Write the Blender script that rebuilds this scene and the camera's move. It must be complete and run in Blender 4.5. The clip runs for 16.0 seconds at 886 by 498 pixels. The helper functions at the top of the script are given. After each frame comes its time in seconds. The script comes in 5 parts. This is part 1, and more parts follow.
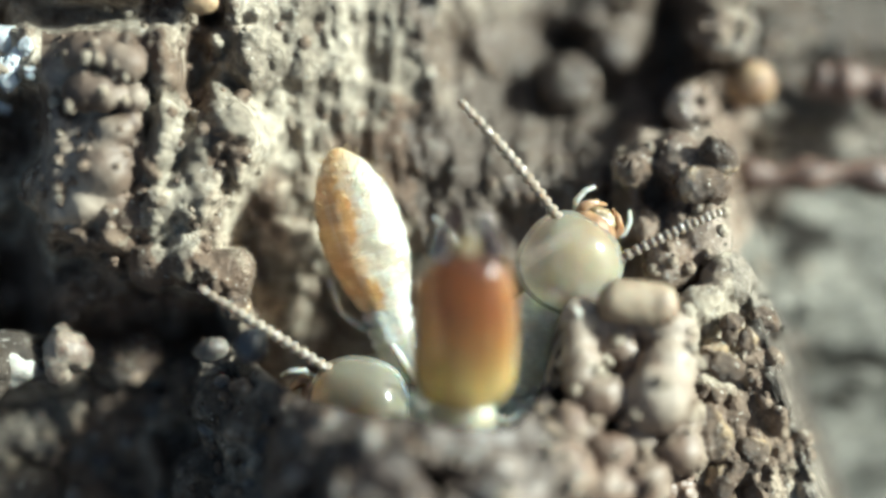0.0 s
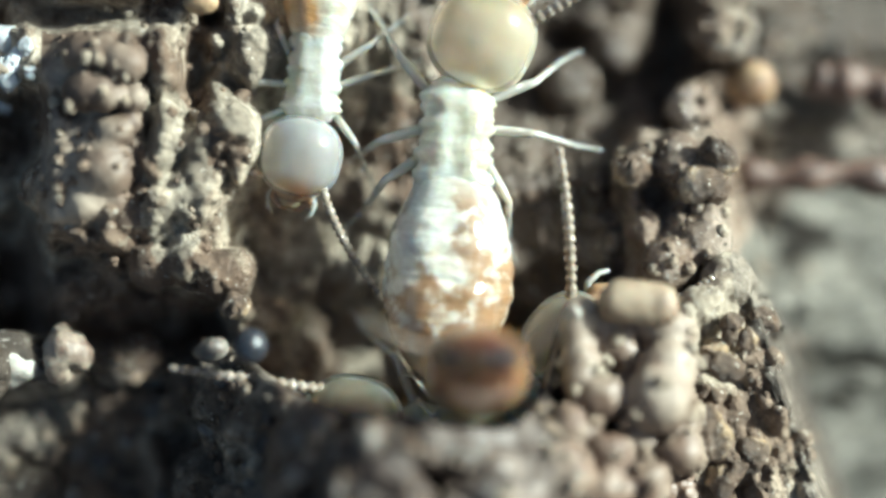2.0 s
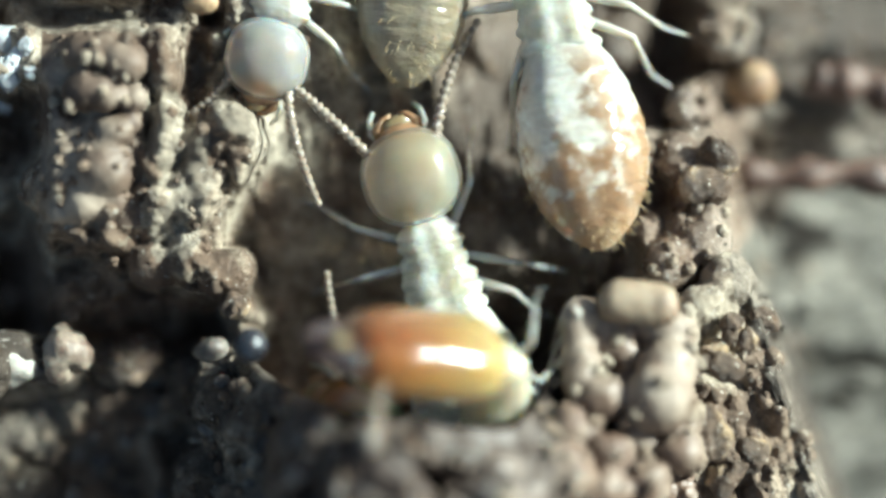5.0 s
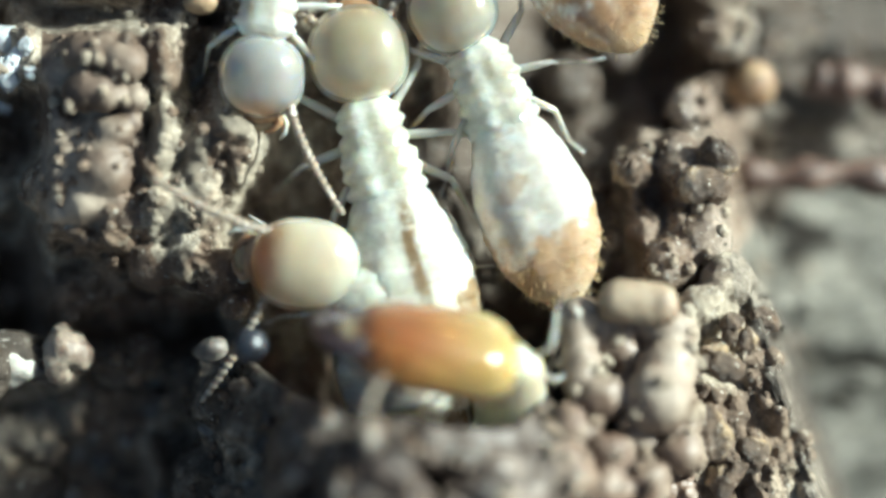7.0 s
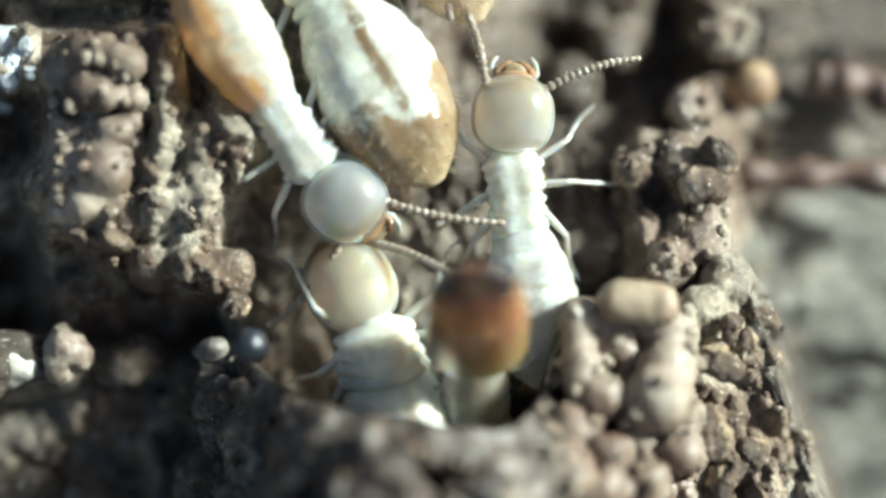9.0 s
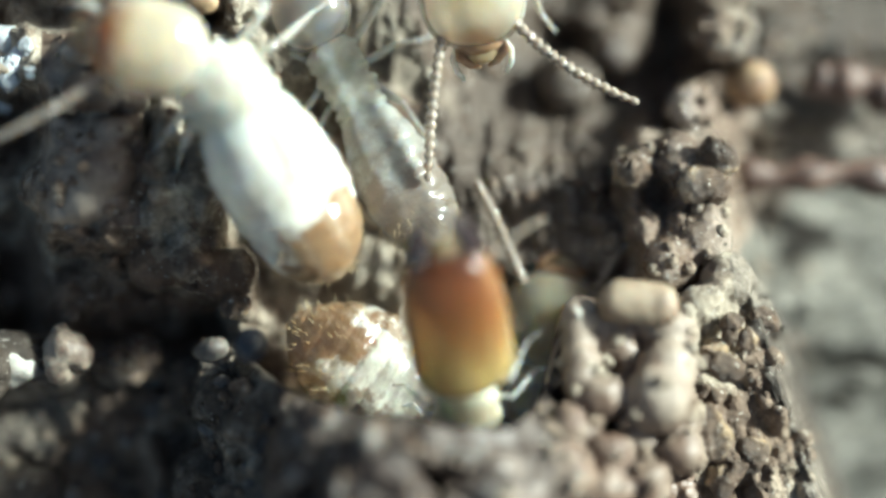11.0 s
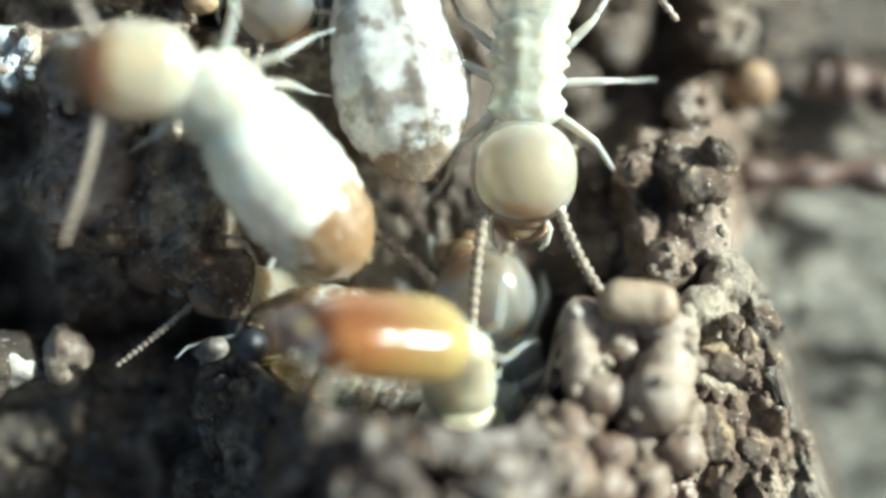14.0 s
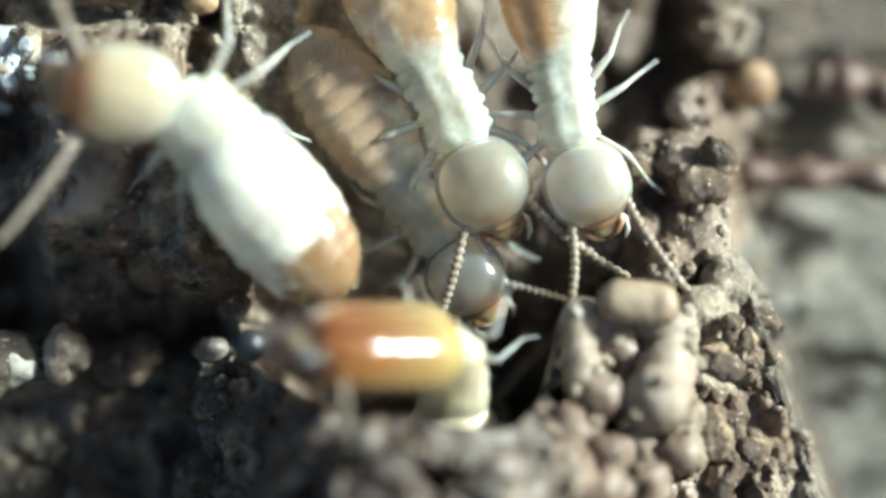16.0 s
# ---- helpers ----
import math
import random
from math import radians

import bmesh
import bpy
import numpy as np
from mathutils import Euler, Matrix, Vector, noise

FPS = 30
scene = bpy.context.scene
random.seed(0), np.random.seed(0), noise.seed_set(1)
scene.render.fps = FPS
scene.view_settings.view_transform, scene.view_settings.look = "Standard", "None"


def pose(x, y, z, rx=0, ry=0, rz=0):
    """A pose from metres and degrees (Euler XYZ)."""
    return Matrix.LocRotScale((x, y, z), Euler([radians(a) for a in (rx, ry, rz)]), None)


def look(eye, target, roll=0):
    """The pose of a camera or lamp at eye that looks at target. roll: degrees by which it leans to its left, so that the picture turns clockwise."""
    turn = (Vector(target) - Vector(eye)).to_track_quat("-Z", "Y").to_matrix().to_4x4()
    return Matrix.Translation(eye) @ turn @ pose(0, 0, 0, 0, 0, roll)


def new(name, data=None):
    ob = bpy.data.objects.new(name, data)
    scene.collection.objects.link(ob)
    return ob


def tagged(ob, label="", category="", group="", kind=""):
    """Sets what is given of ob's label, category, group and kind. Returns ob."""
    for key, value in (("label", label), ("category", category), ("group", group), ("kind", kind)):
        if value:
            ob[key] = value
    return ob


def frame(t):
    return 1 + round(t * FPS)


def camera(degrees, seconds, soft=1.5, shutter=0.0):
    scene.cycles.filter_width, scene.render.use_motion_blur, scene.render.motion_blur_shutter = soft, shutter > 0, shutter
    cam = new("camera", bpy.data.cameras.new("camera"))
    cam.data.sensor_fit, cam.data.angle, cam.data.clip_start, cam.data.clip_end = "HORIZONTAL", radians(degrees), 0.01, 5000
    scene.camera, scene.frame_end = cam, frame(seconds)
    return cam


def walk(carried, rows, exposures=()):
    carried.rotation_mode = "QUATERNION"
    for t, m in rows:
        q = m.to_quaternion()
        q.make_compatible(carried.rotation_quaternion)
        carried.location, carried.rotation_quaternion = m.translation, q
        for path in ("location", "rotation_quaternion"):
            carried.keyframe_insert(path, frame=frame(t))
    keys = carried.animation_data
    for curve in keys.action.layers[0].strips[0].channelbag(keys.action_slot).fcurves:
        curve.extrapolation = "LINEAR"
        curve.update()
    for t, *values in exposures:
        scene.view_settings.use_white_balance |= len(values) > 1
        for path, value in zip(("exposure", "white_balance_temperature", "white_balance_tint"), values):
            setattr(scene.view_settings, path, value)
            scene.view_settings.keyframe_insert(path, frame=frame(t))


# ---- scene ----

# ---- camera: a still close-up lens, leaning over a burrow mouth in the soil ----
MM = 0.001
REACH = 22.0                      # mm from the lens to the plane in focus
PER_MM = 130.0                    # picture units to a millimetre on that plane
LEAN = Matrix.Rotation(radians(25), 4, "X")
cam = camera(2 * math.degrees(math.atan(784 / PER_MM / REACH)), 16.0, soft=2.9)
cam.data.dof.use_dof = True
cam.data.dof.focus_distance = REACH * MM
cam.data.dof.aperture_fstop = cam.data.lens / 2.3
EYE = LEAN @ Matrix.Translation((0, 0, REACH * MM))
walk(cam, [(0.0, EYE), (16.0, EYE)], exposures=[(0.0, 1.34, 5720, -5), (16.0, 1.34, 5720, -5)])


def spread(px, py, w):
    """Millimetres right, up and towards the lens for a sight line and a height w over the plane in focus."""
    s = (REACH - w) / REACH / PER_MM
    return (px - 784) * s, (441 - py) * s, w


def spot(px, py, w):
    return LEAN @ (Vector(spread(px, py, w)) * MM)


# ---- light ----
SUN_WAY = (LEAN.to_3x3() @ Vector((0.80, 0.37, 0.40))).normalized()
world = bpy.data.worlds.new("sky")
scene.world = world
world.use_nodes = True
wt = world.node_tree
sky = wt.nodes.new("ShaderNodeTexSky")
sky.sky_type = "NISHITA"
sky.sun_disc = False
sky.dust_density = 4.0
sky.ozone_density = 0.4
sky.sun_elevation = math.asin(SUN_WAY.z)
sky.sun_rotation = math.atan2(SUN_WAY.x, SUN_WAY.y)
wt.links.new(sky.outputs[0], wt.nodes["Background"].inputs[0])
wt.nodes["Background"].inputs[1].default_value = 0.047
sun = new("sun", bpy.data.lights.new("sun", "SUN"))
sun.data.energy = 5.0
sun.data.angle = radians(9)
sun.data.color = (1.0, 0.99, 0.91)
sun.matrix_world = look(SUN_WAY * 0.3, (0, 0, 0))


# ---- materials ----
def shader(name):
    m = bpy.data.materials.new(name)
    m.use_nodes = True
    t = m.node_tree
    return m, t, t.nodes["Principled BSDF"]


def add(t, kind, ins=(), **props):
    n = t.nodes.new(kind)
    for k, v in props.items():
        set_prop(n, k, v)
    for k, v in dict(ins).items():
        if isinstance(v, bpy.types.NodeSocket):
            t.links.new(v, n.inputs[k])
        else:
            n.inputs[k].default_value = v
    return n


def set_prop(n, k, v):
    if k == "blend_type":
        n.blend_type = v
    elif k == "data_type":
        n.data_type = v
    elif k == "operation":
        n.operation = v


def mix(t, fac, a, b, blend="MIX"):
    n = add(t, "ShaderNodeMix", data_type="RGBA", blend_type=blend)
    for i, v in ((0, fac), (6, a), (7, b)):
        if isinstance(v, bpy.types.NodeSocket):
            t.links.new(v, n.inputs[i])
        else:
            n.inputs[i].default_value = v if i == 0 else (*v[:3], 1)
    return n.outputs[2]


def ramp(t, fac, lo, hi):
    n = add(t, "ShaderNodeMapRange", {0: fac, 1: lo, 2: hi})
    return n.outputs[0]


def noise_at(t, co, scale, detail=4.0, rough=0.55):
    return add(t, "ShaderNodeTexNoise", {"Vector": co, "Scale": scale, "Detail": detail, "Roughness": rough}).outputs[0]


def bumped(t, bsdf, height, distance, strength=1.0):
    b = add(t, "ShaderNodeBump", {"Height": height, "Distance": distance, "Strength": strength})
    t.links.new(b.outputs[0], bsdf.inputs["Normal"])
    t.links.new(b.outputs[0], bsdf.inputs["Coat Normal"])


def soil_material(name, dark, mid, pale, wet=0.0, relief=1.0, streak=(1.0, 1.0, 1.0)):
    """Crumbly soil: dark damp ground, a paler dusty crust in patches, grit and glints."""
    m, t, b = shader(name)
    co = add(t, "ShaderNodeTexCoord").outputs["Object"]
    co = add(t, "ShaderNodeVectorMath", {0: co, 1: streak}, operation="MULTIPLY").outputs[0]
    big = noise_at(t, co, 480.0, 5.0, 0.6)
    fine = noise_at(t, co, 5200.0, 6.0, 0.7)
    c = mix(t, ramp(t, big, 0.4, 0.56), dark, mid)
    c = mix(t, ramp(t, noise_at(t, co, 14.0, 6.0), 0.42, 0.6), mix(t, 0.22, c, dark), c)
    crust = add(t, "ShaderNodeMath", {0: noise_at(t, co, 1300.0, 6.0, 0.65), 1: noise_at(t, co, 350.0, 2.0)}, operation="ADD").outputs[0]
    c = mix(t, ramp(t, crust, 0.98, 1.16), c, pale)
    # low spots of the bump noise are darkened, painting shade into crevices
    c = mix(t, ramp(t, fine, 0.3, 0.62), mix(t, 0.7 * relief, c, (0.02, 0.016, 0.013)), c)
    grit = ramp(t, noise_at(t, co, 11000.0, 2.0), 0.64, 0.72)
    c = mix(t, grit, c, (0.6, 0.56, 0.48))
    r = add(t, "ShaderNodeNewGeometry").outputs["Random Per Island"]
    c = mix(t, ramp(t, r, 0.0, 1.1), mix(t, 0.5, c, dark), c)
    t.links.new(c, b.inputs["Base Color"])
    damp = add(t, "ShaderNodeMapRange", {0: noise_at(t, co, 1700.0, 4.0), 1: 0.42, 2: 0.62, 3: 0.85 - 0.3 * wet, 4: 0.4 - 0.25 * wet})
    t.links.new(damp.outputs[0], b.inputs["Roughness"])
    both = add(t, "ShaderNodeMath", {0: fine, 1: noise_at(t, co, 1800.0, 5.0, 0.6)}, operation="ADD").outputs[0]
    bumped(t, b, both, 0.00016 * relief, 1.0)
    if wet > 0.9:
        t.links.new(ramp(t, noise_at(t, co, 900.0, 4.0), 0.46, 0.6), b.inputs["Coat Weight"])
        b.inputs["Coat Roughness"].default_value = 0.12
    return m


def clay_material(name, dark, mid, pale):
    """Damp clay kneaded into smooth lumps: brown faces, pale dry smears, a soft wet sheen."""
    m, t, b = shader(name)
    co = add(t, "ShaderNodeTexCoord").outputs["Object"]
    c = mix(t, ramp(t, noise_at(t, co, 620.0, 4.0, 0.55), 0.38, 0.58), dark, mid)
    smear = add(t, "ShaderNodeMath", {0: noise_at(t, co, 420.0, 3.0), 1: noise_at(t, co, 1500.0, 5.0, 0.6)}, operation="ADD").outputs[0]
    c = mix(t, ramp(t, smear, 0.96, 1.2), c, pale)
    c = mix(t, ramp(t, noise_at(t, co, 5200.0, 5.0, 0.6), 0.32, 0.55), mix(t, 0.25, c, dark), c)
    t.links.new(c, b.inputs["Base Color"])
    sheen = add(t, "ShaderNodeMapRange", {0: noise_at(t, co, 1100.0, 3.0), 1: 0.4, 2: 0.64, 3: 0.72, 4: 0.48})
    t.links.new(sheen.outputs[0], b.inputs["Roughness"])
    bumped(t, b, noise_at(t, co, 2300.0, 5.0, 0.55), 0.00006, 0.9)
    return m


def pellet_material(name, base, pale, wet=0.2):
    """Soil rolled into a lump: dusty pale crust in patches over darker damp soil."""
    m, t, b = shader(name)
    co = add(t, "ShaderNodeTexCoord").outputs["Object"]
    r = add(t, "ShaderNodeObjectInfo").outputs["Random"]
    shift = add(t, "ShaderNodeVectorMath", {0: co, 1: add(t, "ShaderNodeCombineXYZ", {0: r, 1: r}).outputs[0]}, operation="ADD").outputs[0]
    co = shift
    c = mix(t, ramp(t, noise_at(t, co, 1900.0, 6.0, 0.6), 0.42, 0.6), base, pale)
    c = mix(t, ramp(t, noise_at(t, co, 6000.0, 5.0, 0.7), 0.3, 0.6), mix(t, 0.3, c, (0.04, 0.03, 0.022)), c)
    c = mix(t, ramp(t, r, -0.6, 1.0), mix(t, 0.45, c, (0.05, 0.035, 0.03)), c)
    t.links.new(c, b.inputs["Base Color"])
    b.inputs["Roughness"].default_value = 0.62 - 0.3 * wet
    b.inputs["Subsurface Weight"].default_value = 0.1
    b.inputs["Subsurface Scale"].default_value = 0.0001
    bumped(t, b, noise_at(t, co, 2600.0, 6.0, 0.6), 0.00007, 0.8)
    return m


def flesh(b, scale=0.00035, weight=0.7, rough=0.28, coat=0.5, glass=0.0):
    b.inputs["Transmission Weight"].default_value = glass
    b.inputs["IOR"].default_value = 1.14
    b.inputs["Subsurface Weight"].default_value = weight
    b.inputs["Subsurface Radius"].default_value = (1.0, 0.76, 0.52)
    b.inputs["Subsurface Anisotropy"].default_value = 0.6
    b.inputs["Subsurface Scale"].default_value = scale
    b.inputs["Roughness"].default_value = rough
    b.inputs["Coat Weight"].default_value = coat
    b.inputs["Coat Roughness"].default_value = 0.14


def wet_film(t, b, co, scale, distance, stretch=(1.0, 1.0, 1.0)):
    """The thin wet layer puckers more than the flesh beneath it, which breaks up its glints."""
    at = add(t, "ShaderNodeVectorMath", {0: co, 1: stretch}, operation="MULTIPLY").outputs[0]
    n = t.nodes.new("ShaderNodeBump")
    n.inputs["Strength"].default_value = 1.0
    n.inputs["Distance"].default_value = distance
    t.links.new(noise_at(t, at, scale, 3.0, 0.5), n.inputs["Height"])
    t.links.new(n.outputs[0], b.inputs["Coat Normal"])


def head_material(name, tint, front, size, glass=0.15, muzzle=0.86):
    """Pale shiny head capsule that browns towards the mouth; size is its length in millimetres."""
    m, t, b = shader(name)
    co = add(t, "ShaderNodeTexCoord").outputs["Object"]
    y = add(t, "ShaderNodeSeparateXYZ", {0: co}).outputs[1]
    wav = noise_at(t, co, 900.0, 3.0)
    yy = add(t, "ShaderNodeMath", {0: y, 1: add(t, "ShaderNodeMath", {0: wav, 1: 0.0004}, operation="MULTIPLY").outputs[0]}, operation="ADD").outputs[0]
    tint = [min(0.86, 0.97 * v * q) for v, q in zip(tint, (1.04, 0.985, 1.0))]
    c = mix(t, ramp(t, noise_at(t, co, 1400.0, 4.0), 0.36, 0.66), [min(0.88, v * 1.1) for v in tint], [v * q for v, q in zip(tint, (0.8, 0.79, 0.76))])
    c = mix(t, ramp(t, noise_at(t, co, 700.0, 2.0), 0.5, 0.7), c, [v * q for v, q in zip(tint, (0.95, 0.92, 0.84))])
    c = mix(t, ramp(t, yy, (size * muzzle + 0.1) * MM, (size * (muzzle + 0.16) + 0.2) * MM), c, front)
    t.links.new(c, b.inputs["Base Color"])
    flesh(b, 0.0011, 1.0, 0.42, 1.0, min(0.82, 0.5 + 0.4 * glass))
    grain = add(t, "ShaderNodeBump", {"Height": noise_at(t, co, 5200.0, 4.0, 0.6), "Distance": 0.000012, "Strength": 0.7})
    t.links.new(grain.outputs[0], b.inputs["Normal"])
    b.inputs["Coat Weight"].default_value = 1.0
    b.inputs["Coat Roughness"].default_value = 0.11
    return m


def body_material(name, tint, glass=0.12):
    m, t, b = shader(name)
    tint = [v * q for v, q in zip(tint, (1.04, 1.0, 0.98))]
    co = add(t, "ShaderNodeTexCoord").outputs["Object"]
    fat = noise_at(t, co, 3800.0, 5.0, 0.6)
    c = mix(t, ramp(t, noise_at(t, co, 1300.0, 4.0), 0.36, 0.64), [min(0.88, v * 1.25) for v in tint], [v * q for v, q in zip(tint, (0.66, 0.64, 0.58))])
    c = mix(t, ramp(t, fat, 0.44, 0.52), mix(t, 0.25, c, (0.34, 0.32, 0.27)), c)
    t.links.new(c, b.inputs["Base Color"])
    flesh(b, 0.0005, 0.8, 0.3, 1.0, glass)
    wrinkle = noise_at(t, add(t, "ShaderNodeVectorMath", {0: co, 1: (0.8, 1.5, 1.0)}, operation="MULTIPLY").outputs[0], 2600.0, 5.0, 0.6)
    bumped(t, b, wrinkle, 0.00005, 0.9)
    wet_film(t, b, co, 1500.0, 0.00016, (0.8, 1.4, 1.0))
    return m


def abdomen_material(name, fat, gut, tip, full, length, patch=0.5, seed=0.0, seam=0.0, glass=0.1, side=0.0, neck=None):
    """Thin skin over white fat and brown gut: fat in front and in patches, gut behind. full: where gut takes over, 0 to 1."""
    m, t, b = shader(name)
    co = add(t, "ShaderNodeTexCoord").outputs["Object"]
    shifted = add(t, "ShaderNodeVectorMath", {0: co, 1: (seed * 0.01, seed * 0.007, 0)}, operation="ADD").outputs[0]
    y = add(t, "ShaderNodeSeparateXYZ", {0: co}).outputs[1]
    along = ramp(t, y, 0.0, -length * MM)
    blot = noise_at(t, shifted, 1700.0, 6.0, 0.66)
    wide = noise_at(t, shifted, 700.0, 3.0)
    half = add(t, "ShaderNodeMath", {0: wide, 1: blot}, operation="ADD").outputs[0]
    edge = add(t, "ShaderNodeMath", {0: along, 1: add(t, "ShaderNodeMath", {0: half, 1: 0.8}, operation="MULTIPLY").outputs[0]}, operation="ADD").outputs[0]
    g = ramp(t, edge, full + 0.76, full + 0.84)
    spots = ramp(t, blot, 0.62 - 0.2 * patch, 0.68 - 0.2 * patch)
    g2 = add(t, "ShaderNodeMath", {0: g, 1: add(t, "ShaderNodeMath", {0: spots, 1: min(1.0, patch * 1.4)}, operation="MULTIPLY").outputs[0]}, operation="MAXIMUM").outputs[0]
    x = add(t, "ShaderNodeSeparateXYZ", {0: co}).outputs[0]
    off = add(t, "ShaderNodeMath", {0: x, 1: add(t, "ShaderNodeMath", {0: wide, 1: -0.0004}, operation="MULTIPLY").outputs[0]}, operation="ADD").outputs[0]
    near = add(t, "ShaderNodeMath", {0: off, 1: 0.0}, operation="ABSOLUTE").outputs[0]
    line = add(t, "ShaderNodeMath", {0: ramp(t, near, 0.00013, 0.00005), 1: ramp(t, blot, 0.42, 0.5)}, operation="MULTIPLY").outputs[0]
    g2 = add(t, "ShaderNodeMath", {0: g2, 1: add(t, "ShaderNodeMath", {0: line, 1: seam}, operation="MULTIPLY").outputs[0]}, operation="MAXIMUM").outputs[0]
    lean = add(t, "ShaderNodeMath", {0: x, 1: add(t, "ShaderNodeMath", {0: blot, 1: 0.0009}, operation="MULTIPLY").outputs[0]}, operation="ADD").outputs[0]
    # gut colour on one flank paints the body's sunless side, fat its bright one
    if side:
        flank = ramp(t, lean, 0.00045 - 0.00012, 0.00045 + 0.00012)
        g2 = add(t, "ShaderNodeMath", {0: g2, 1: flank}, operation="MULTIPLY" if abs(side) > 0.9 else "MAXIMUM").outputs[0]
    c = mix(t, g2, [min(0.88, v * 1.2) for v in fat], gut)
    grain = add(t, "ShaderNodeVectorMath", {0: shifted, 1: (9.0, 1.2, 4.0)}, operation="MULTIPLY").outputs[0]
    c = mix(t, ramp(t, noise_at(t, grain, 700.0, 4.0), 0.48, 0.66), c, mix(t, 0.26, c, (0.74, 0.68, 0.57)))
    c = mix(t, ramp(t, noise_at(t, shifted, 2600.0, 4.0), 0.32, 0.56), mix(t, 0.3, c, gut), c)
    c = mix(t, ramp(t, noise_at(t, shifted, 7500.0, 4.0, 0.6), 0.42, 0.56), mix(t, 0.2, c, [v * 0.6 for v in gut]), c)
    c = mix(t, ramp(t, along, 0.84, 1.0), c, tip)
    if neck:
        c = mix(t, ramp(t, add(t, "ShaderNodeMath", {0: along, 1: add(t, "ShaderNodeMath", {0: blot, 1: 0.3}, operation="MULTIPLY").outputs[0]}, operation="ADD").outputs[0], 0.16, 0.36), neck, c)
    t.links.new(c, b.inputs["Base Color"])
    flesh(b, 0.00016, 0.5, 0.3, 1.0, glass)
    bumped(t, b, noise_at(t, add(t, "ShaderNodeVectorMath", {0: shifted, 1: (1.0, 2.2, 1.0)}, operation="MULTIPLY").outputs[0], 2100.0, 6.0, 0.6), 0.00007, 0.9)
    wet_film(t, b, shifted, 1500.0, 0.00016, (0.8, 1.4, 1.0))
    return m


def plain_shell(name, a, c2, rough=0.25, sub=0.3, glass=0.0):
    m, t, b = shader(name)
    co = add(t, "ShaderNodeTexCoord").outputs["Object"]
    c = mix(t, ramp(t, noise_at(t, co, 2500.0, 3.0), 0.3, 0.7), a, c2)
    t.links.new(c, b.inputs["Base Color"])
    flesh(b, 0.0002, sub, rough, 1.0, glass)
    wet_film(t, b, co, 3500.0, 0.00025)
    return m


SOIL = soil_material("soil", (0.13, 0.08, 0.05), (0.3, 0.215, 0.148), (0.62, 0.53, 0.4))
SOIL_HEAP = clay_material("heap_clay", (0.06, 0.031, 0.019), (0.155, 0.102, 0.07), (0.28, 0.225, 0.172))
SOIL_KNOB = clay_material("knobbly_clay", (0.05, 0.03, 0.02), (0.13, 0.09, 0.064), (0.33, 0.265, 0.2))
SOIL_PALE = soil_material("pale_soil", (0.19, 0.15, 0.11), (0.42, 0.355, 0.265), (0.66, 0.57, 0.44))
# Lip soil is damp, and its tones are darkened to stand for shade
SOIL_NEAR_SHADED = clay_material("shaded_near_soil", (0.018, 0.011, 0.008), (0.055, 0.036, 0.026), (0.165, 0.132, 0.108))
# Damp soil darkened to put shade into the left bank, flank and far ground
SOIL_DAMP_SHADED = soil_material("shaded_damp_soil", (0.042, 0.03, 0.021), (0.11, 0.081, 0.058), (0.36, 0.3, 0.235), 0.8, 0.8)
SOIL_WALL = soil_material("damp_wall_soil", (0.1, 0.062, 0.04), (0.27, 0.19, 0.132), (0.45, 0.36, 0.28), 0.95, 0.6)
# Darker than the main soil, for the right of the hollow's floor
SOIL_FLOOR = soil_material("dark_floor_soil", (0.06, 0.041, 0.028), (0.14, 0.1, 0.071), (0.24, 0.193, 0.145), 0.4, 0.45)
SOIL_WET = soil_material("wet_soil", (0.1, 0.062, 0.04), (0.26, 0.175, 0.11), (0.52, 0.38, 0.23), 0.95)
GREY_FIBRE = soil_material("grey_weathered_ground", (0.055, 0.05, 0.039), (0.12, 0.108, 0.087), (0.25, 0.227, 0.187), 0.0, 0.6, (0.35, 1.5, 1.0))
PELLET = pellet_material("brown_pellet", (0.16, 0.11, 0.082), (0.42, 0.345, 0.26))
# Damp pellet tone, darkened so that it holds the lip's shade
PELLET_DAMP_SHADED = pellet_material("shaded_damp_pellet", (0.06, 0.05, 0.043), (0.22, 0.19, 0.16), 0.5)
PELLET_WHITE = pellet_material("white_fleck", (0.3, 0.31, 0.31), (0.72, 0.75, 0.76))
PELLET_PALE = pellet_material("pale_pellet", (0.2, 0.135, 0.085), (0.38, 0.29, 0.195))
PELLET_ORANGE = pellet_material("orange_pellet", (0.2, 0.11, 0.052), (0.42, 0.29, 0.16))
PELLET_GREY = pellet_material("grey_pellet", (0.26, 0.24, 0.21), (0.5, 0.47, 0.4))
ROOT = pellet_material("reddish_root", (0.06, 0.032, 0.023), (0.16, 0.095, 0.068))
BEAD_DARK = pellet_material("dark_bead", (0.012, 0.016, 0.024), (0.03, 0.04, 0.06), 0.9)
JAW = plain_shell("jaw_brown", (0.22, 0.12, 0.06), (0.4, 0.26, 0.15), 0.25, 0.5, 0.2)
JAW_BLACK = plain_shell("jaw_black", (0.012, 0.01, 0.012), (0.035, 0.02, 0.02), 0.2, 0.0)
LEG = plain_shell("pale_leg", (0.8, 0.79, 0.72), (0.62, 0.59, 0.52), 0.2, 0.6, 0.52)
LEG_AMBER = plain_shell("amber_leg", (0.5, 0.4, 0.24), (0.4, 0.3, 0.17), 0.2, 0.5, 0.55)
FEELER = plain_shell("feeler", (0.27, 0.22, 0.17), (0.4, 0.34, 0.28), 0.25, 0.4, 0.35)
HAIR = plain_shell("hair", (0.5, 0.36, 0.18), (0.4, 0.28, 0.14), 0.35, 0.2)


